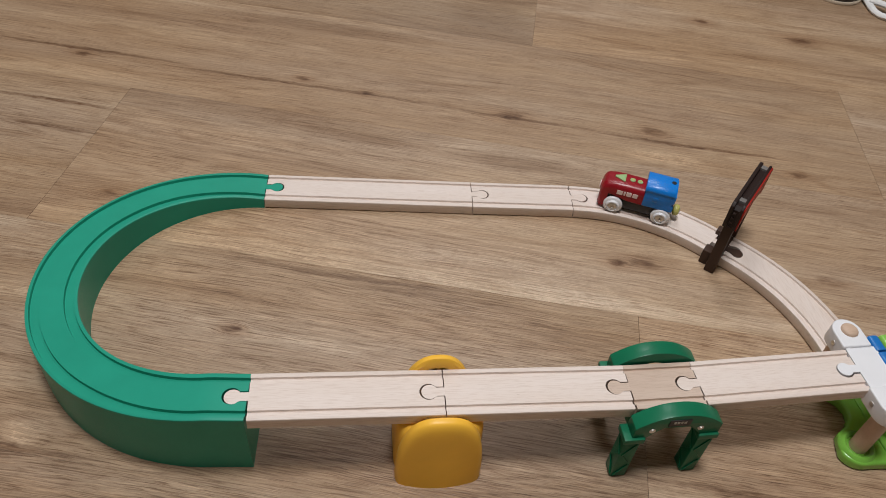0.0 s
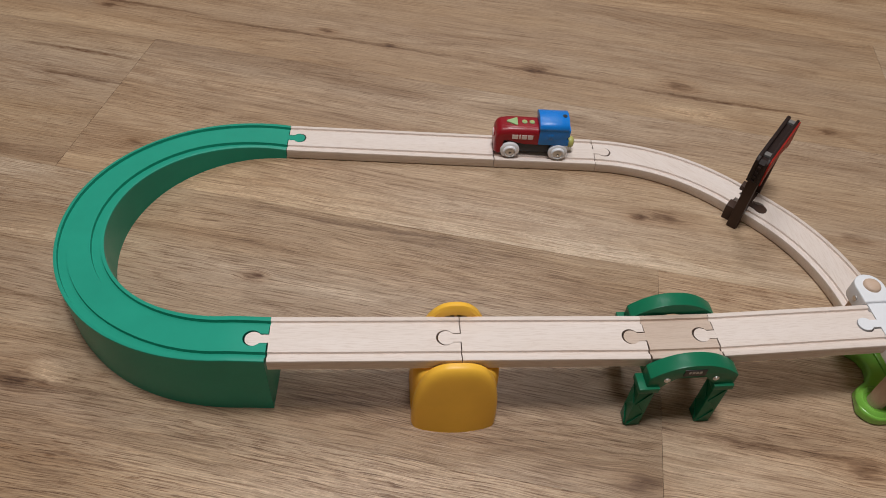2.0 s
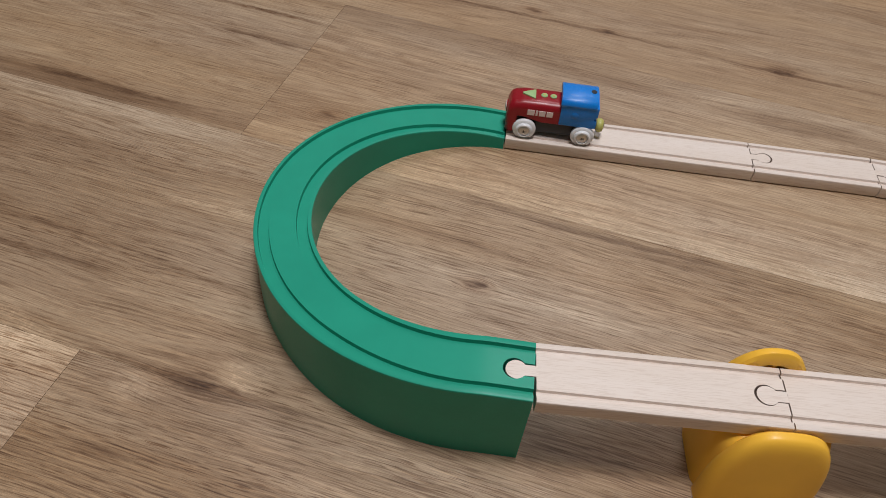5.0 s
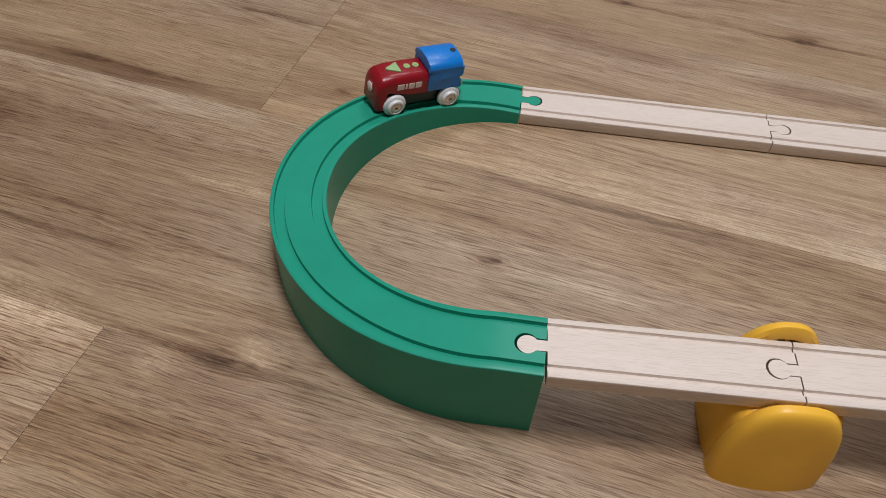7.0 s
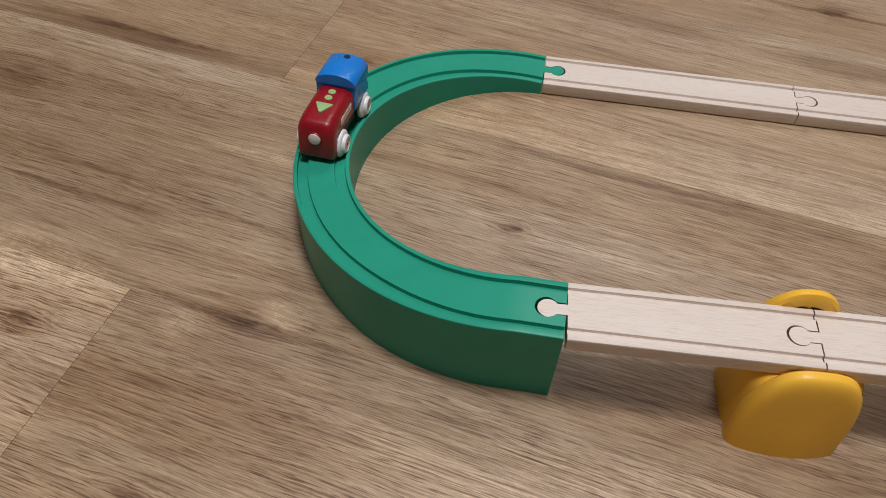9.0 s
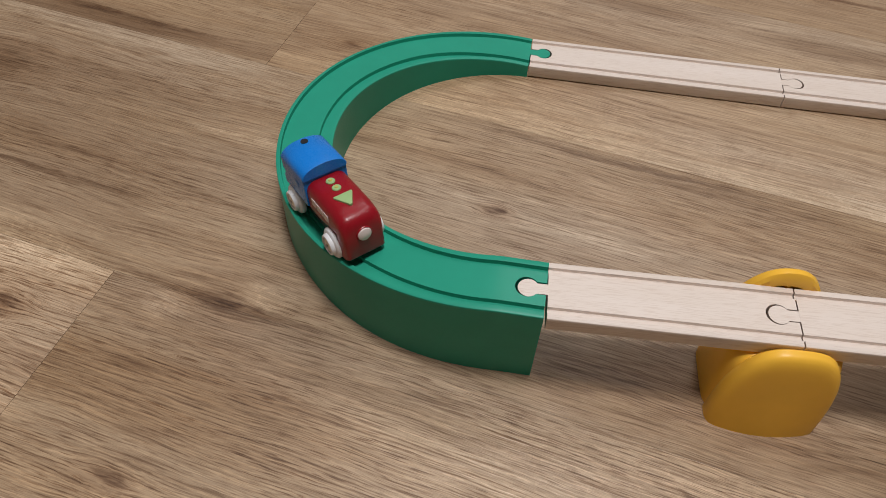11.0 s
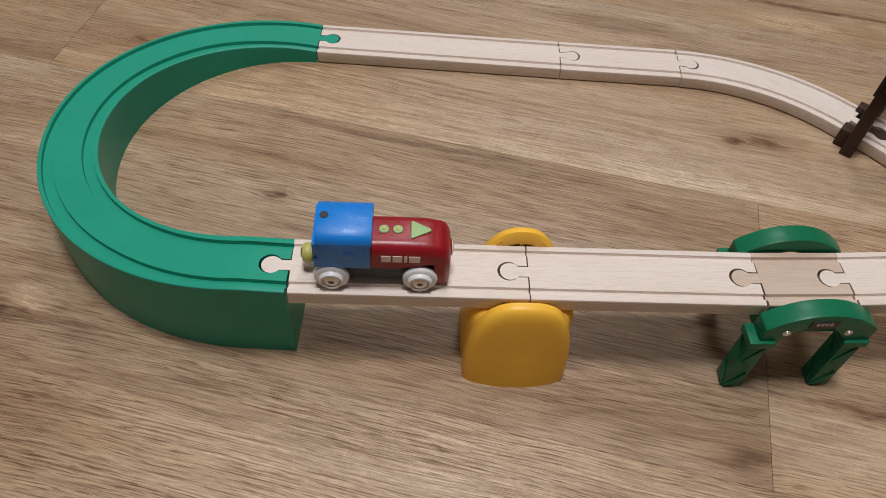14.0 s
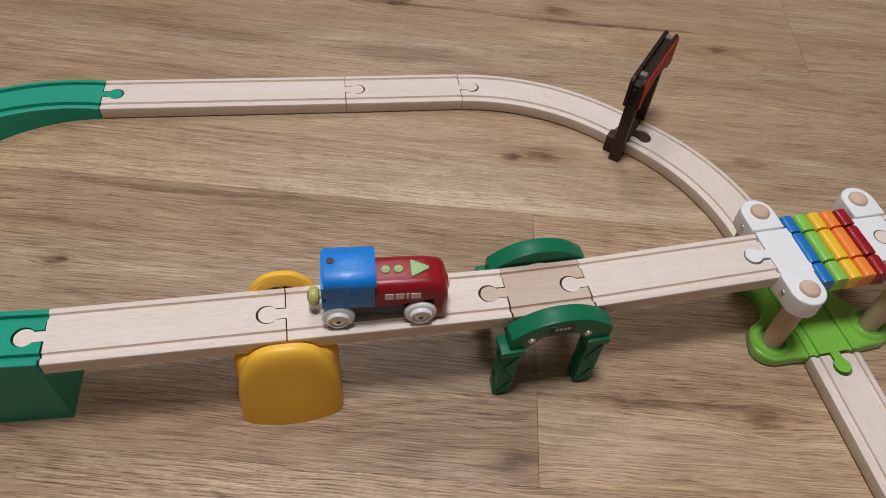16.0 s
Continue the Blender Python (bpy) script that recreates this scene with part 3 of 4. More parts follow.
def girder_bridge():
    top = thing("girder_bridge", pose(0.3402, -0.2636, 0, 0, 0, 5.0), "bottle-green plastic toy bridge with arched beams around the track", "toy bridge")
    part("deck", box(-0.031, 0.031, -0.0255, 0.0255, 0.0510, 0.0598, 0.001), DARK_GREEN, top)
    for sy in (-1, 1):
        for sx in (-1, 1):
            cx, cy = -0.0012 + sx * 0.0292, sy * 0.0290
            leg = part("leg", box(cx - 0.0062, cx + 0.0062, cy - 0.006, cy + 0.006, 0, 0.0505, 0.0007), DARK_GREEN, top)
            part("leg_cap", box(cx - 0.0080, cx + 0.0080, cy - 0.0075, cy + 0.0075, 0.0500, 0.0560, 0.0008), DARK_GREEN, leg)
            # raised lattice bars on the outer and side faces
            zig = [(-0.0045, 0.003), (0.0045, 0.0185), (-0.0045, 0.033), (0.0045, 0.048)]
            lat = None
            for (xa, za), (xb, zb) in zip(zig, zig[1:]):
                d = Vector((xb - xa, zb - za))
                ang = math.degrees(math.atan2(d.y, d.x))
                bar = box(0, d.length, -0.0007, 0.0007, -0.0006, 0.0006)
                bar.transform(Matrix.Translation((cx + xa, cy + sy * 0.0062, za)) @ pose(0, 0, 0, 0, -ang, 0))
                lat = merged(lat, bar)
                bar = box(0, d.length, -0.0007, 0.0007, -0.0006, 0.0006)
                bar.transform(Matrix.Translation((cx - 0.0064, cy + xa, za)) @ pose(0, 0, 0, 0, 0, 90) @ pose(0, 0, 0, 0, -ang, 0))
                lat = merged(lat, bar)
            part("lattice", lat, DARK_GREEN, leg)
        n = 20
        upper = [(0.0016 + 0.0342 * (1 - 2 * k / n), 0.0672 + 0.0146 * (1 - abs(1 - 2 * k / n) ** 2.2)) for k in range(n + 1)]
        under = [(-0.0215 + 0.043 * k / n, 0.0535 + 0.0165 * (1 - (1 - 2 * k / n) ** 2)) for k in range(n + 1)]
        outline = upper + [(-0.0326, 0.0548)] + under + [(0.0358, 0.0548)]
        beam_bm = prism(outline, -0.0063, 0.0063, 0.0008, 2, Matrix.Translation((0, sy * 0.0280, 0)) @ FACE_Y)
        beam = part("arched_beam", beam_bm, DARK_GREEN, top)
        face = sy * 0.0345
        for sx in (-1, 1):
            disc = turned([(0, 0.0006), (0.0015, 0.0006), (0.0016, 0.0002), (0.0024, 0.0002), (0.0027, -0.0006), (0, -0.0006)], 20)
            disc.transform(Matrix.Translation((sx * 0.0190, face, 0.0640)) @ (pose(0, 0, 0, 90) if sy < 0 else pose(0, 0, 0, -90)))
            part("screw", disc, STEEL, beam, "small steel screw")
        part("name_plate", box(-0.0085, 0.0085, face - 0.0004, face + 0.0004, 0.0692, 0.0770, 0.0003), BLACK, beam, "small black plate with pale marks")
        marks = None
        for k in range(4):
            marks = box(-0.0052 + k * 0.0027, -0.0033 + k * 0.0027, face + sy * 0.0003 - 0.0002, face + sy * 0.0003 + 0.0002, 0.0724, 0.0751, 0, 2, marks)
        part("plate_marks", marks, PALE_GREY, beam, "pale plain marks")


girder_bridge()

# ---- brown portal over the bend ----
PORTAL = pose(0.4565, -0.0705, 0, 0, 0, 52)


def portal():
    """Local x runs across the track from the near foot; local y points back along it."""
    top = thing("portal_gate", PORTAL, "dark brown plastic portal with brick-red front board straddling the track", "toy gate")
    # sill between the two bends, with its key
    part("sill", box(0.006, 0.050, -0.0055, 0.0055, 0, 0.0122, 0.0008), BROWN, top)
    part("sill_block", box(0.004, 0.016, 0.004, 0.013, 0.0, 0.0175, 0.0012), BROWN, top)
    part("sill_block", box(0.042, 0.052, 0.004, 0.013, 0.0, 0.0175, 0.0012), BROWN, top)
    key = prism([(x, y) for x, y in knob_outline()], 0.001, 0.0126, 0.0, 2, Matrix.Translation((0.028, -0.005, 0)) @ pose(0, 0, 0, 0, 0, -90))
    part("key", key, BROWN, top)
    for x in (0.0, 0.056):
        part("post", box(x - 0.0038, x + 0.0038, -0.0060, 0.0040, 0, 0.072, 0.0009), BROWN, top)
    board = [(-0.008, 0.064), (-0.008, 0.0895), (-0.004, 0.093), (0.070, 0.096), (0.074, 0.092), (0.074, 0.066), (0.064, 0.066), (0.059, 0.071), (0.028, 0.078), (-0.001, 0.070), (-0.003, 0.064)]
    back = prism(board, 0.0, 0.0035, 0.0006, 2, Matrix.Translation((0, 0.0055, 0)) @ FACE_Y)
    part("back_board", back, DEEP_BROWN, top, "blackish brown board")
    front = prism(board, 0.0, 0.0028, 0.0006, 2, Matrix.Translation((0, -0.0042, 0)) @ FACE_Y)
    front_ob = part("front_board", front, DEEP_BROWN, top)
    face = [(x * 0.97 + 0.001, z - 0.0005) for x, z in board]
    part("red_facing", prism(face, 0, 0.0014, 0.0004, 1, Matrix.Translation((0, -0.0070, 0)) @ FACE_Y), BRICK_RED, front_ob, "brick-red facing")
    part("core", prism([(x * 0.94 + 0.002, z - 0.004 if z > 0.08 else z) for x, z in board], 0, 0.0062, 0, 1, Matrix.Translation((0, 0.0020, 0)) @ FACE_Y), DEEP_BROWN, top)
    for x in (0.006, 0.066):
        part("tab", box(x - 0.003, x + 0.003, -0.0042, 0.0020, 0.086, 0.0914 + 0.04 * x, 0.0006), GREY, top, "grey plastic tab")
    for k in range(4):
        z = 0.066 + k * 0.0055
        part("stud", box(-0.0098, -0.0075, -0.002, 0.0008, z, z + 0.002, 0.0004), DEEP_BROWN, top)


portal()

# ---- key bridge: lime base, four dowels, white end plates, five coloured keys ----
DECK = pose(0.5570, -0.2398, 0, 0, 0, 5.8)


def key_bridge():
    top = thing("key_bridge", DECK, "toy bridge of five rainbow-coloured keys on a lime green base", "toy bridge")
    px, py = 0.0415, 0.0356
    # base: lobes round the dowels, waisted between
    quarter = arc(-px, -py, 0.0165, 180, 268, 8)
    half = [(-0.0315, 0.0), (-0.0335, -0.008), (-0.0405, -0.0155), (-0.0520, -0.0215)]
    left = half + quarter[1:] + [(-0.0300, -0.0525), (-0.0205, -0.0535)]
    ring = left + [(-x, y) for x, y in reversed(left)]
    ring = ring[:-1] + [(-x, -y) for x, y in left][0:]
    ring += [(x, -y) for x, y in reversed(left)][:-1]
    base = part("base", prism(ring, 0, 0.0104, 0.0036, 4), LIME, top, "glossy lime green base")
    me_place = lambda s, w, dz: Vector((w, s - 0.0540, dz + 0.0122))
    bed = new("track_bed")
    bed.parent = top
    track_parts(bed, LIME, me_place, 0.1080)
    for x in (-px, px):
        for y in (-py, py):
            collar = turned([(0.0090, 0.0095), (0.0094, 0.0118), (0.0118, 0.0135), (0.0142, 0.0120), (0.0155, 0.0085)], 32, Matrix.Translation((x, y, 0)))
            part("collar", collar, LIME, base)
            part("dowel", turned([(0, 0.004), (0.0073, 0.004), (0.0073, 0.0738), (0.0070, 0.0757), (0.0060, 0.0768), (0.0036, 0.0776), (0, 0.0778)], 32, Matrix.Translation((x, y, 0))), DOWEL, top, "turned beech dowel")
    for sx in (-1, 1):
        plate = None
        for sy in (-1, 1):
            wing = arc(sx * 0.0425, sy * py, 0.0128, 0, 180, 20) if sy > 0 else arc(sx * 0.0425, sy * py, 0.0128, 180, 360, 20)
            if sy > 0:
                wing = wing + [(sx * 0.0425 - 0.0128, 0.0195), (sx * 0.0425 + 0.0128, 0.0195)]
            else:
                wing = wing + [(sx * 0.0425 + 0.0128, -0.0195), (sx * 0.0425 - 0.0128, -0.0195)]
            plate = prism(wing, 0.0580, 0.0745, 0.0014, 3, None, plate)
        if sx < 0:
            band = [(-0.0528, -0.0200), (-0.0260, -0.0200), (-0.0260, 0.0200), (-0.0528, 0.0200), (-0.0528, KEY_NECK)]
            band += [(-0.0528 - x, y) for x, y in reversed(knob_outline()[1:-1])] + [(-0.0528, -KEY_NECK)]
        else:
            band = [(0.0528, 0.0200), (0.0260, 0.0200), (0.0260, -0.0200), (0.0528, -0.0200)]
            band += [(0.0528 - x, y) for x, y in knob_outline(0.0007)]
        plate = prism(band, 0.0600, 0.0722, 0.0003, 1, None, plate)
        ob = part("end_plate", plate, WHITE, top, "white plastic end plate")
        for sy in (-1, 1):
            disc = turned([(0, 0.0008), (0.0012, 0.0008), (0.0022, 0.0006), (0.0024, -0.0006), (0, -0.0006)], 20)
            disc.transform(Matrix.Translation((sx * 0.0425 - 0.0128, sy * 0.0300, 0.0665)) @ pose(0, 0, 0, 0, -90, 0))
            part("screw", disc, STEEL, ob, "small steel screw")
    for k, material in enumerate(BAR_PAINTS):
        cx = -0.0226 + 0.0113 * k
        bar = None
        for y0, y1 in ((-0.0312, -0.0148), (-0.0132, 0.0132), (0.0148, 0.0300)):
            outline = [(0.0054, 0.060), (0.0054, 0.0690)] + [(math.copysign(0.0054 * abs(math.cos(radians(a))) ** 0.6, math.cos(radians(a))), 0.0690 + 0.0050 * math.sin(radians(a)) ** 0.8) for a in range(10, 171, 16)] + [(-0.0054, 0.0690), (-0.0054, 0.060)]
            sec = [(x, z if z < 0.0691 else 0.0690 + (z - 0.0690) * 0.95) for x, z in outline]
            bar = prism(sec, -(y1 - y0) / 2, (y1 - y0) / 2, 0.0011, 2, Matrix.Translation((cx, (y0 + y1) / 2, 0)) @ FACE_Y, bar)
        bar = box(cx - 0.0050, cx + 0.0050, -0.031, 0.030, 0.0602, 0.0665, 0, 2, bar)
        part("key", bar, material, top, material.name.split("_")[0] + " glossy plastic key")


key_bridge()
straight("wooden_track", BEECH, (DECK @ Vector((0.0532, 0, 0)))[:2], 5.8, 0.1415, TOP, PALE + ", raised, joined to key bridge")
straight("wooden_track", BEECH, (0.5680, -0.4388), 92.4, 0.1440, THICK, PALE + ", on the floor beside the lime base")

# ---- shoe and white cord by the far edge of the floor ----


def shoe():
    top = thing("shoe", pose(0.824, 0.670, 0, 0, 0, -62), "dark leather shoe with a cream rubber sole lying on the floor", "shoe")
    outline = arc(0.100, 0, 0.043, -90, 90, 12) + [(0.03, 0.040), (-0.04, 0.033)] + arc(-0.105, 0, 0.033, 90, 270, 10) + [(-0.04, -0.033), (0.03, -0.040)]
    part("sole", prism(outline, 0, 0.0045, 0.0015, 2), SOLE, top, "cream rubber sole")
    upper = bmesh.new()
    rows = []
    for f, z in ((0.97, 0.004), (0.99, 0.018), (0.90, 0.05), (0.72, 0.065), (0.45, 0.072), (0.1, 0.074)):
        rows.append([upper.verts.new((x * f - 0.01 * (1 - f), y * f, z + (0.02 if x < 0 and z > 0.05 else 0))) for x, y in outline])
    for a, b in zip(rows, rows[1:]):
        for i in range(len(a)):
            j = (i + 1) % len(a)
            upper.faces.new((a[i], a[j], b[j], b[i]))
    upper.faces.new(rows[-1])
    part("upper", upper, LEATHER, top)


def tube(points, radius, bm=None, sides=10):
    b = bmesh.new()
    rings = []
    for i, p in enumerate(points):
        p = Vector(p)
        d = (Vector(points[min(i + 1, len(points) - 1)]) - Vector(points[max(i - 1, 0)])).normalized()
        side = d.cross(Vector((0, 0, 1))).normalized()
        up = side.cross(d)
        rings.append([b.verts.new(p + radius * (math.cos(2 * math.pi * k / sides) * side + math.sin(2 * math.pi * k / sides) * up)) for k in range(sides)])
    for a, c in zip(rings, rings[1:]):
        for k in range(sides):
            b.faces.new((a[k], a[(k + 1) % sides], c[(k + 1) % sides], c[k]))
    b.faces.new(rings[0])
    b.faces.new(rings[-1])
    return merged(bm, b)


def cord():
    loop = [(0.940 + 0.055 * math.sin(a) + 0.01 * math.sin(3 * a), 0.592 - 0.075 * math.cos(a), 0.009 + 0.004 * math.sin(2 * a)) for a in [2 * math.pi * k / 28 for k in range(29)]]
    bm = tube(loop, 0.0060)
    bm = tube([(0.895, 0.572, 0.014), (0.918, 0.545, 0.016), (0.945, 0.518, 0.010), (0.975, 0.500, 0.007)], 0.0058, bm)
    bm = tube([(0.960, 0.560, 0.012), (0.943, 0.527, 0.016), (0.925, 0.500, 0.007)], 0.0055, bm)
    bm.transform(Matrix.Translation((0.016, -0.030, 0)) @ Matrix.Diagonal((1, 1, 0.8, 1)))
    ob = new("cotton_cord", mesh_of("cotton_cord", bm, CLOTH))
    tagged(ob, "looped white cotton cord lying on the floor", "cord")


shoe()
cord()

# ---- the engine ----
BASE = 0.0505


def engine():
    """Origin between the axles at the height of the track's top, x ahead."""
    top = thing("toy_engine", pose(0.2, 0.02, THICK), "red and blue lacquered toy engine with white wheels", "toy train")
    part("chassis", box(-0.0315, 0.0335, -0.0105, 0.0105, 0.0045, 0.0190, 0.001), BLACK, top, "black plastic chassis")

    def loft(sections):
        bm = bmesh.new()
        rows = [[bm.verts.new((x, y, z)) for y, z in ring] for x, ring in sections]
        for a, b in zip(rows, rows[1:]):
            for i in range(len(a)):
                j = (i + 1) % len(a)
                bm.faces.new((a[i], a[j], b[j], b[i]))
        bm.faces.new(rows[0])
        bm.faces.new(rows[-1])
        return bm

    def hull(w, zb, zt, r, n=8):
        r = min(r, w * 0.95, (zt - zb) * 0.9)
        right = [(w - 0.0008, zb), (w, zb + 0.0008)] + [(w - r + r * math.cos(radians(a)), zt - r + r * math.sin(radians(a))) for a in [90 * k / n for k in range(n + 1)]]
        return right + [(-y, z) for y, z in reversed(right)]

    red = []
    for x, w, zb, zt in ((-0.0045, 0.0136, 0.0165, 0.0352), (0.0100, 0.0136, 0.0165, 0.0354), (0.0130, 0.0136, 0.0167, 0.0354), (0.0280, 0.0136, 0.0205, 0.0352),
                         (0.0330, 0.0136, 0.0205, 0.0342), (0.0338, 0.0136, 0.0040, 0.0339), (0.0360, 0.0135, 0.0036, 0.0338), (0.0388, 0.0132, 0.0036, 0.0324), (0.0406, 0.0127, 0.0040, 0.0300), (0.0416, 0.0120, 0.0048, 0.0275), (0.0421, 0.0110, 0.0060, 0.0250)):
        red.append((x, hull(w, zb, zt, 0.0072)))
    body = part("body", loft(red), RED, top, "crimson lacquered wooden body")

    # side outline with the notch behind
    flank = [(-0.0341, 0.0180), (-0.0345, 0.0185), (-0.0345, 0.0246), (-0.0320, 0.0258), (-0.0320, 0.0284), (-0.0345, 0.0296), (-0.0345, 0.0386), (-0.0030, 0.0386), (-0.0030, 0.0180)]
    cab = part("cab", prism(flank, -0.0147, 0.0147, 0.0004, 2, FACE_Y), BLUE, top, "sky blue lacquered wooden cab")
    for sy in (-1, 1):
        plug = turned([(0, 0.0003), (0.0030, 0.0003), (0.0034, 0.0), (0.0034, -0.001), (0, -0.001)], 24, Matrix.Translation((-0.0150, sy * 0.0147, 0.0290)) @ pose(0, 0, 0, -90 * sy))
        part("side_plug", plug, BLUE, cab)
    roof = []
    for x, k in ((-0.0328, 0.96), (-0.0322, 1.0), (-0.0027, 1.0), (-0.0021, 0.96)):
        rise = [(0.0149 * k, 0.0374), (0.0153 * k, 0.0382), (0.0151 * k, 0.0394)] + [(0.0146 * math.cos(radians(a)) * k, 0.0400 + 0.0057 * math.sin(radians(a)) * k) for a in range(12, 91, 13)]
        roof.append((x, rise + [(-y, z) for y, z in reversed(rise[:-1])]))
    roof_ob = part("roof", loft(roof), BLUE, cab)
    # Black disc on the roof: the shade inside the screw hole as colour.
    part("screw_hole", turned([(0, 0.0460), (0.0024, 0.0460), (0.0027, 0.0446), (0, 0.0446)], 20, Matrix.Translation((-0.0285, 0.0005, 0))), BLACK, roof_ob.parent, "black disc for the dark inside of a screw hole")
    # buttons on the bonnet
    tri = [(0.0193, -0.0058), (0.0193, 0.0058), (0.0200, 0.0064), (0.0306, 0.0008), (0.0306, -0.0008), (0.0200, -0.0064)]
    part("arrow_button", prism(tri, 0.0340, 0.0364, 0.0005, 2), GLOW, body, "pale green arrow button")
    for x in (0.0042, 0.0120):
        button = part("round_button", turned([(0, 0.0364), (0.0024, 0.0364), (0.0029, 0.0359), (0.0029, 0.0340), (0, 0.0340)], 20, Matrix.Translation((x, 0, 0))), GLOW, body, "pale green round button")
        part("button_centre", turned([(0, 0.0371), (0.0010, 0.0369), (0.0014, 0.0363), (0, 0.0363)], 16, Matrix.Translation((x, 0, 0))), GOLD, button)
    # plain pale marks on both flanks
    for sy in (-1, 1):
        for k, (w, h) in enumerate(((0.0054, 0.0054), (0.0054, 0.0054), (0.0018, 0.0054), (0.0062, 0.0054))):
            x = (0.0030, 0.0094, 0.0158, 0.0186)[k]
            m = box(x, x + w, sy * 0.0137 - 0.00025, sy * 0.0137 + 0.00025, 0.0234, 0.0234 + h, 0.0002, 1)
            part("flank_mark", m, PINKISH, body, "plain off-white mark")
    nose = Matrix.Translation((0.0418, 0, 0.0210)) @ pose(0, 0, 0, 0, 90, 0)
    part("headlamp", turned([(0, 0.0024), (0.0024, 0.0022), (0.0042, 0.0015), (0.0047, 0.0004), (0.0047, -0.002), (0, -0.002)], 28, nose), PINKISH, body, "off-white round headlamp")
    part("lamp_ring", turned([(0.0046, -0.002), (0.0046, 0.0008), (0.0050, 0.0010), (0.0054, 0.0005), (0.0056, -0.002)], 28, nose), RED, body)
    magnet = part("coupling", turned([(0, 0.0050), (0.0030, 0.0050), (0.0052, 0.0043), (0.0060, 0.0028), (0.0060, 0.0002), (0.0050, -0.0012), (0.0020, -0.0020), (0.0020, -0.006), (0, -0.006)], 28,
                  Matrix.Translation((-0.0382, 0, 0.0122)) @ pose(0, 0, 0, 0, -90, 0)), GOLD, top, "pale brass-coloured magnetic coupling")
    part("coupling_tip", turned([(0, 0.0058), (0.0028, 0.0056), (0.0034, 0.0048), (0, 0.0046)], 20, Matrix.Translation((-0.0382, 0, 0.0122)) @ pose(0, 0, 0, 0, -90, 0)), STEEL, magnet)
    wheels = []
    for x in (-BASE / 2, BASE / 2):
        part("axle", turned([(0, -0.0120), (0.0015, -0.0120), (0.0015, 0.0120), (0, 0.0120)], 12, Matrix.Translation((x, 0, 0.0086)) @ pose(0, 0, 0, 90)), STEEL, top)
        for sy in (-1, 1):
            side = pose(0, 0, 0, -90 * sy, 0, 0)
            rim = turned([(0, -0.0022), (0.0090, -0.0022), (0.0099, -0.0016), (0.0102, -0.0004), (0.0099, 0.0010), (0.0090, 0.0018), (0.0072, 0.0021), (0.0070, 0.0036), (0.0064, 0.0045), (0.0053, 0.0046), (0.0050, 0.0034), (0, 0.0034)], 40, side)
            wheel = part("wheel", rim, WHITE, top, "white plastic wheel")
            wheel.location = (x, sy * 0.0137, 0.0086)
            part("hub_cap", turned([(0, 0.0036), (0.0012, 0.0036), (0.0017, 0.0045), (0.0036, 0.0043), (0.0047, 0.0037), (0.0050, 0.0030), (0, 0.0030)], 24, side), STEEL, wheel, "steel hub")
            box_bm = box(-0.0003, 0.0003, -0.0010, 0.0010, 0.0042, 0.0045)
            box_bm.transform(side)
            part("hub_slot", box_bm, BLACK, wheel)
            wheels.append((wheel, x, sy * 0.0137))
    return top, wheels


train, train_wheels = engine()

# ---- plank floor ----
U = Vector((math.cos(radians(FLOOR_TURN)), math.sin(radians(FLOOR_TURN))))
V = Vector((-U.y, U.x))
ORIGIN = Vector((-0.228, -0.027))
ENDS = {-2: 0.009, -1: 0.606, 0: 0.0, 1: 0.904, 2: 0.477, -3: 0.42, 3: 0.15}


# planks toned lighter or darker than the rest, rows 1 to 3 all darker: row and place in the row
TONES = {(-2, -1): 1.18, (-2, 0): 0.96, (0, -1): 0.92, (0, 0): 1.0, (2, 0): 0.97, (2, -1): 0.77, (1, 0): 0.96, (-1, 0): 1.12, (-1, -1): 0.91, (1, -1): 0.90, (3, -1): 0.78, (3, 0): 0.86}


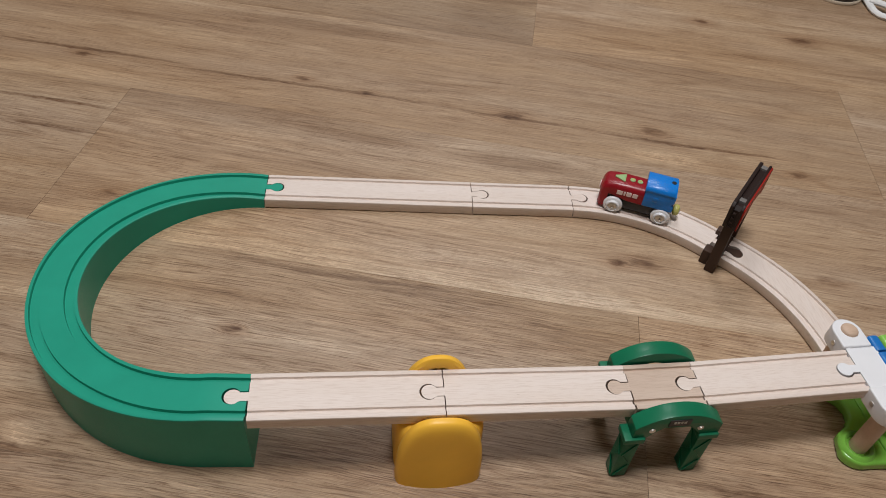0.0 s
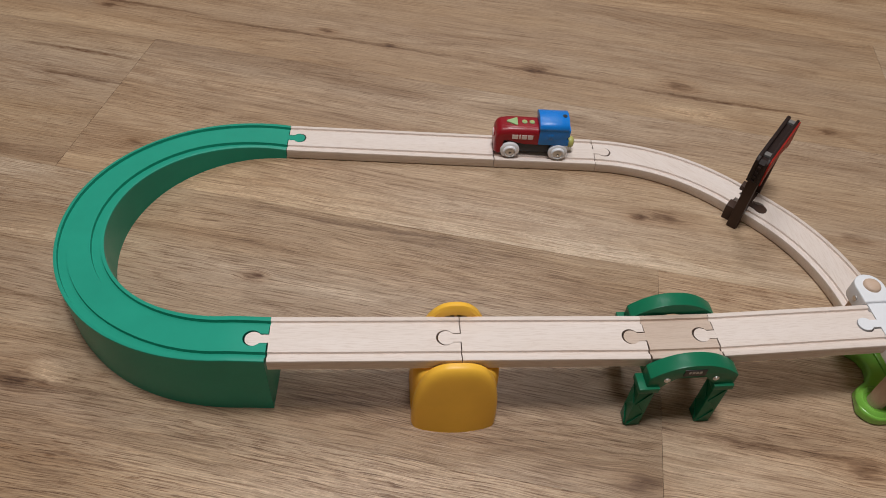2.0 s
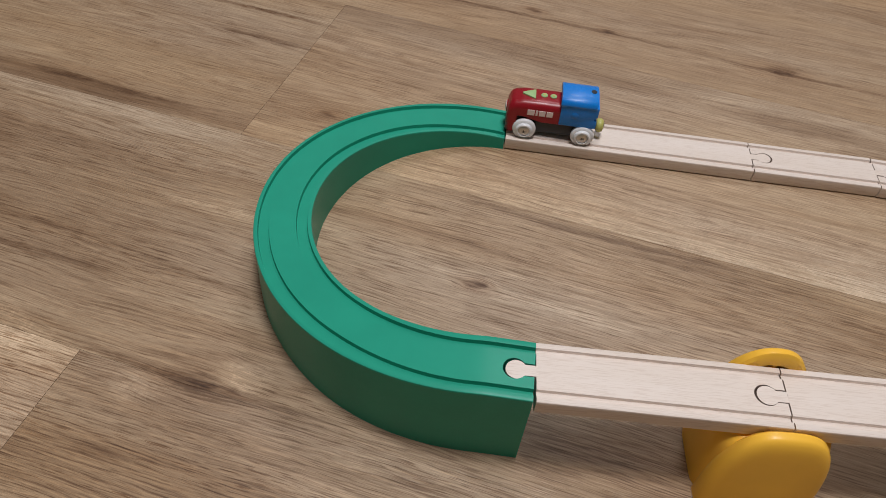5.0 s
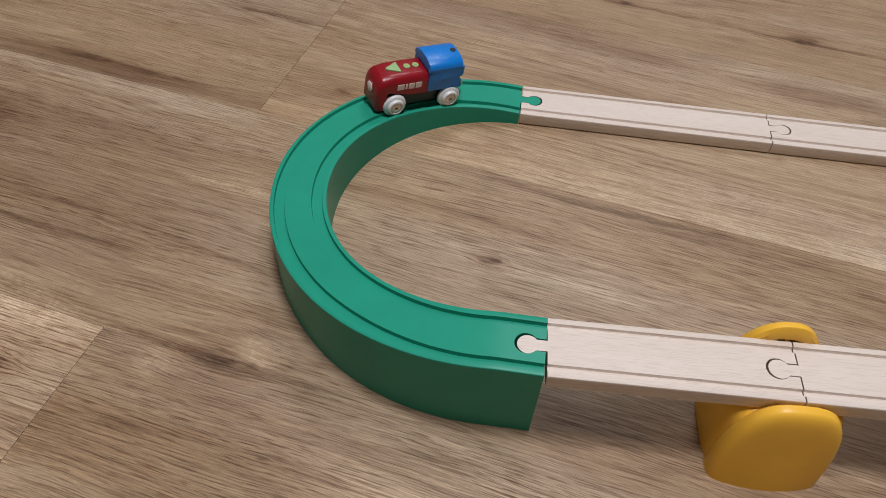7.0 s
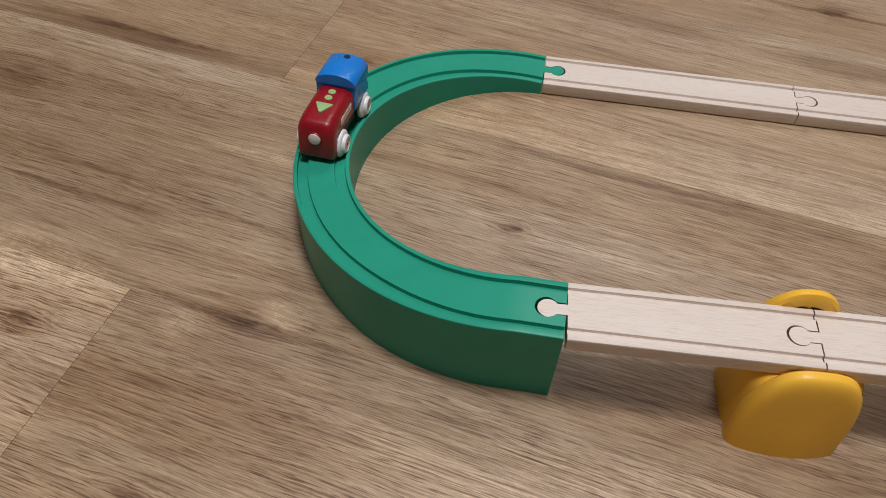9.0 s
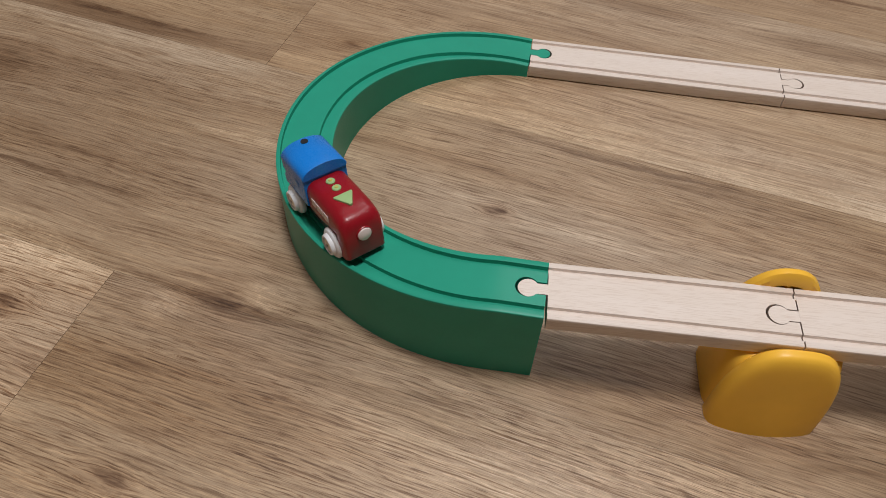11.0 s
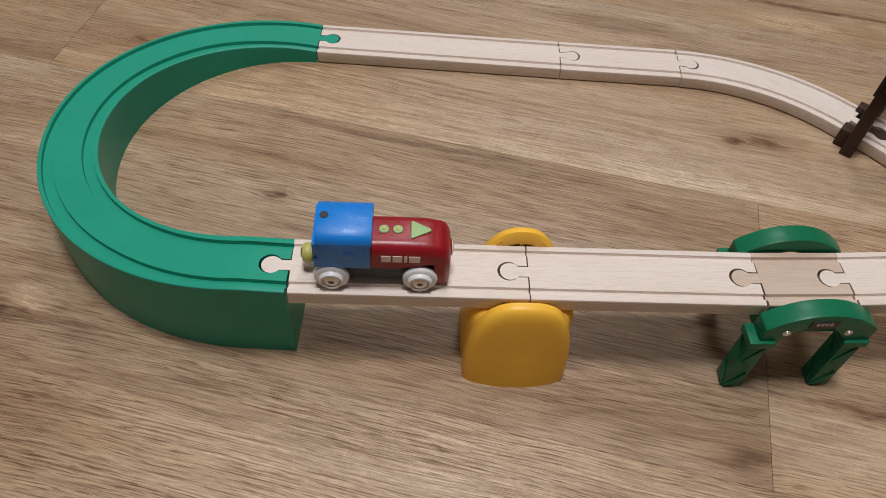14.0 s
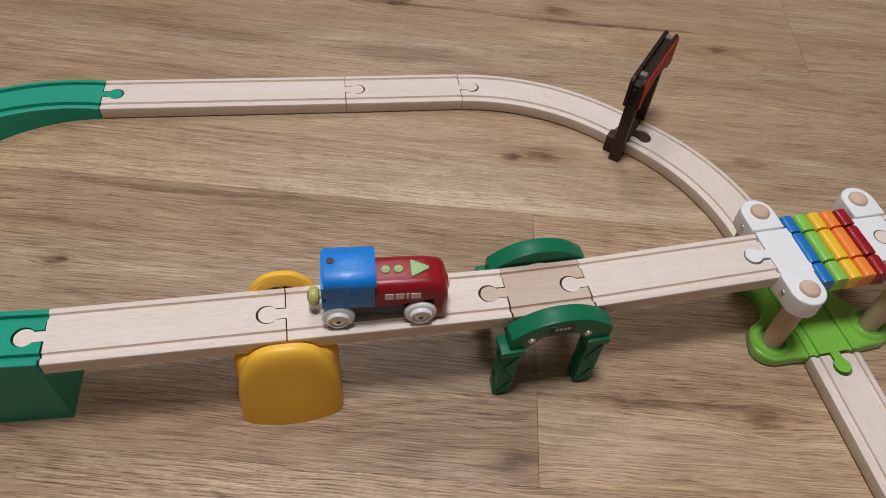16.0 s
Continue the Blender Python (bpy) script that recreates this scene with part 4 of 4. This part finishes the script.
def planks():
    made = {}
    for k in range(-11, 11):
        first = ENDS.get(k, (k * 0.377) % LONG)
        for j in range(-4, 4):
            u0, v0 = first + j * LONG, k * BROAD
            c = ORIGIN + U * (u0 + LONG / 2) + V * (v0 + BROAD / 2)
            if not (X0 - 0.6 < c.x < X1 + 0.6 and Y0 - 0.12 < c.y < Y1 + 0.12):
                continue
            if "mesh" not in made:
                b = box(-LONG / 2 + 0.00015, LONG / 2 - 0.00015, -BROAD / 2 + 0.0001, BROAD / 2 - 0.0001, -0.0024, 0.0)
                made["mesh"] = mesh_of("plank", b, OAK, False)
            at = pose(c.x, c.y, 0, 0, 0, FLOOR_TURN)
            corners = [at @ Vector((sx * LONG / 2, sy * BROAD / 2, 0)) for sx in (-1, 1) for sy in (-1, 1)]
            mesh = made["mesh"]
            if min(p.x for p in corners) < X0 or max(p.x for p in corners) > X1 or min(p.y for p in corners) < Y0 or max(p.y for p in corners) > Y1:
                # sawn off at the wall
                cut = bmesh.new()
                cut.from_mesh(mesh)
                cut.transform(at)
                for co, no in (((X0 + 0.002, 0, 0), (-1, 0, 0)), ((X1 - 0.002, 0, 0), (1, 0, 0)), ((0, Y0 + 0.002, 0), (0, -1, 0)), ((0, Y1 - 0.002, 0), (0, 1, 0))):
                    bmesh.ops.bisect_plane(cut, geom=cut.verts[:] + cut.edges[:] + cut.faces[:], plane_co=co, plane_no=no, clear_outer=True)
                if not cut.faces:
                    cut.free()
                    continue
                cut.transform(at.inverted())
                mesh = mesh_of("plank", cut, OAK, False)
            ob = new("plank", mesh)
            ob.matrix_world = at
            ob.parent = floor
            tone = TONES.get((k, j), 1.0)
            warm = 0.025 if k > 0 else 0.0
            ob.color = (tone * (1 + warm), tone, tone * (1 - warm), 1.0 if k < -1 else 0.8 if k == -1 else 0.65 if k == 0 else 0.55)


planks()

# ---- what moves: the engine along the track, its wheels turning ----
TIMES = (0, 0.5, 1, 1.5, 2, 2.5, 3, 3.5, 4, 4.5, 6.8, 7, 7.5, 8, 8.5, 9, 9.2, 11.3, 11.5, 12, 12.5, 13, 13.5, 14, 14.5, 15, 15.5, 16)
AXLE = (-0.371, -0.3375, -0.302, -0.267, -0.2325, -0.1965, -0.161, -0.1245, -0.088, -0.0505, 0.1115, 0.124, 0.1555, 0.1865, 0.2185, 0.2515, 0.2655, 0.3965, 0.4095, 0.4405, 0.471, 0.503, 0.5395, 0.5755, 0.612, 0.6485, 0.6865, 0.7235)


def ahead(t):
    """How far along the line the leading axle stands."""
    return float(np.interp(t, TIMES, AXLE))


def engine_pose(t):
    s = ahead(t)
    a, b = way(s), way(s - BASE)
    # in the wide grooves of the ramp the wheels drift sideways and the engine leans into the bend
    d = way(s + 0.001) - way(s - 0.001)
    out = -Vector((-d.y, d.x, 0)).normalized()
    a = a + out * float(np.interp(s, (0, 0.10, 0.19, 0.25, 0.33, 0.40, 0.45, 0.50, 0.64, 0.72), (0, 0.001, 0.0005, -0.0002, 0.0015, 0.0042, 0.0042, 0.001, 0, 0.003)))
    d = way(s - BASE + 0.001) - way(s - BASE - 0.001)
    out = -Vector((-d.y, d.x, 0)).normalized()
    b = b + out * float(np.interp(s, (0.06, 0.15, 0.27, 0.36, 0.45, 0.50), (0, -0.001, -0.001, 0, 0.001, 0)))
    lean = float(np.interp(s, (0.04, 0.12, 0.20, 0.25, 0.32), (0, 4.0, 3.5, 1.2, 0)))
    x = (a - b).normalized()
    y = Vector((0, 0, 1)).cross(x).normalized()
    z = x.cross(y)
    m = Matrix((x, y, z)).transposed().to_4x4()
    m.translation = (a + b) / 2
    return m @ pose(0, 0, 0, -lean, 0, 0)


def motions():
    walk(train, [(k * 0.25, engine_pose(k * 0.25)) for k in range(65)])
    for wheel, x, y in train_wheels:
        rows = []
        for k in range(107):
            t = min(16.0, k * 0.15)
            turn = math.degrees((ahead(t) - AXLE[0]) / 0.0102)
            rows.append((t, pose(x, y, 0.0086) @ Matrix.Rotation(radians(turn % 360), 4, "Y")))
        rows.append((16.0, rows[-1][1])) if rows[-1][0] < 16 else None
        walk(wheel, rows)


motions()
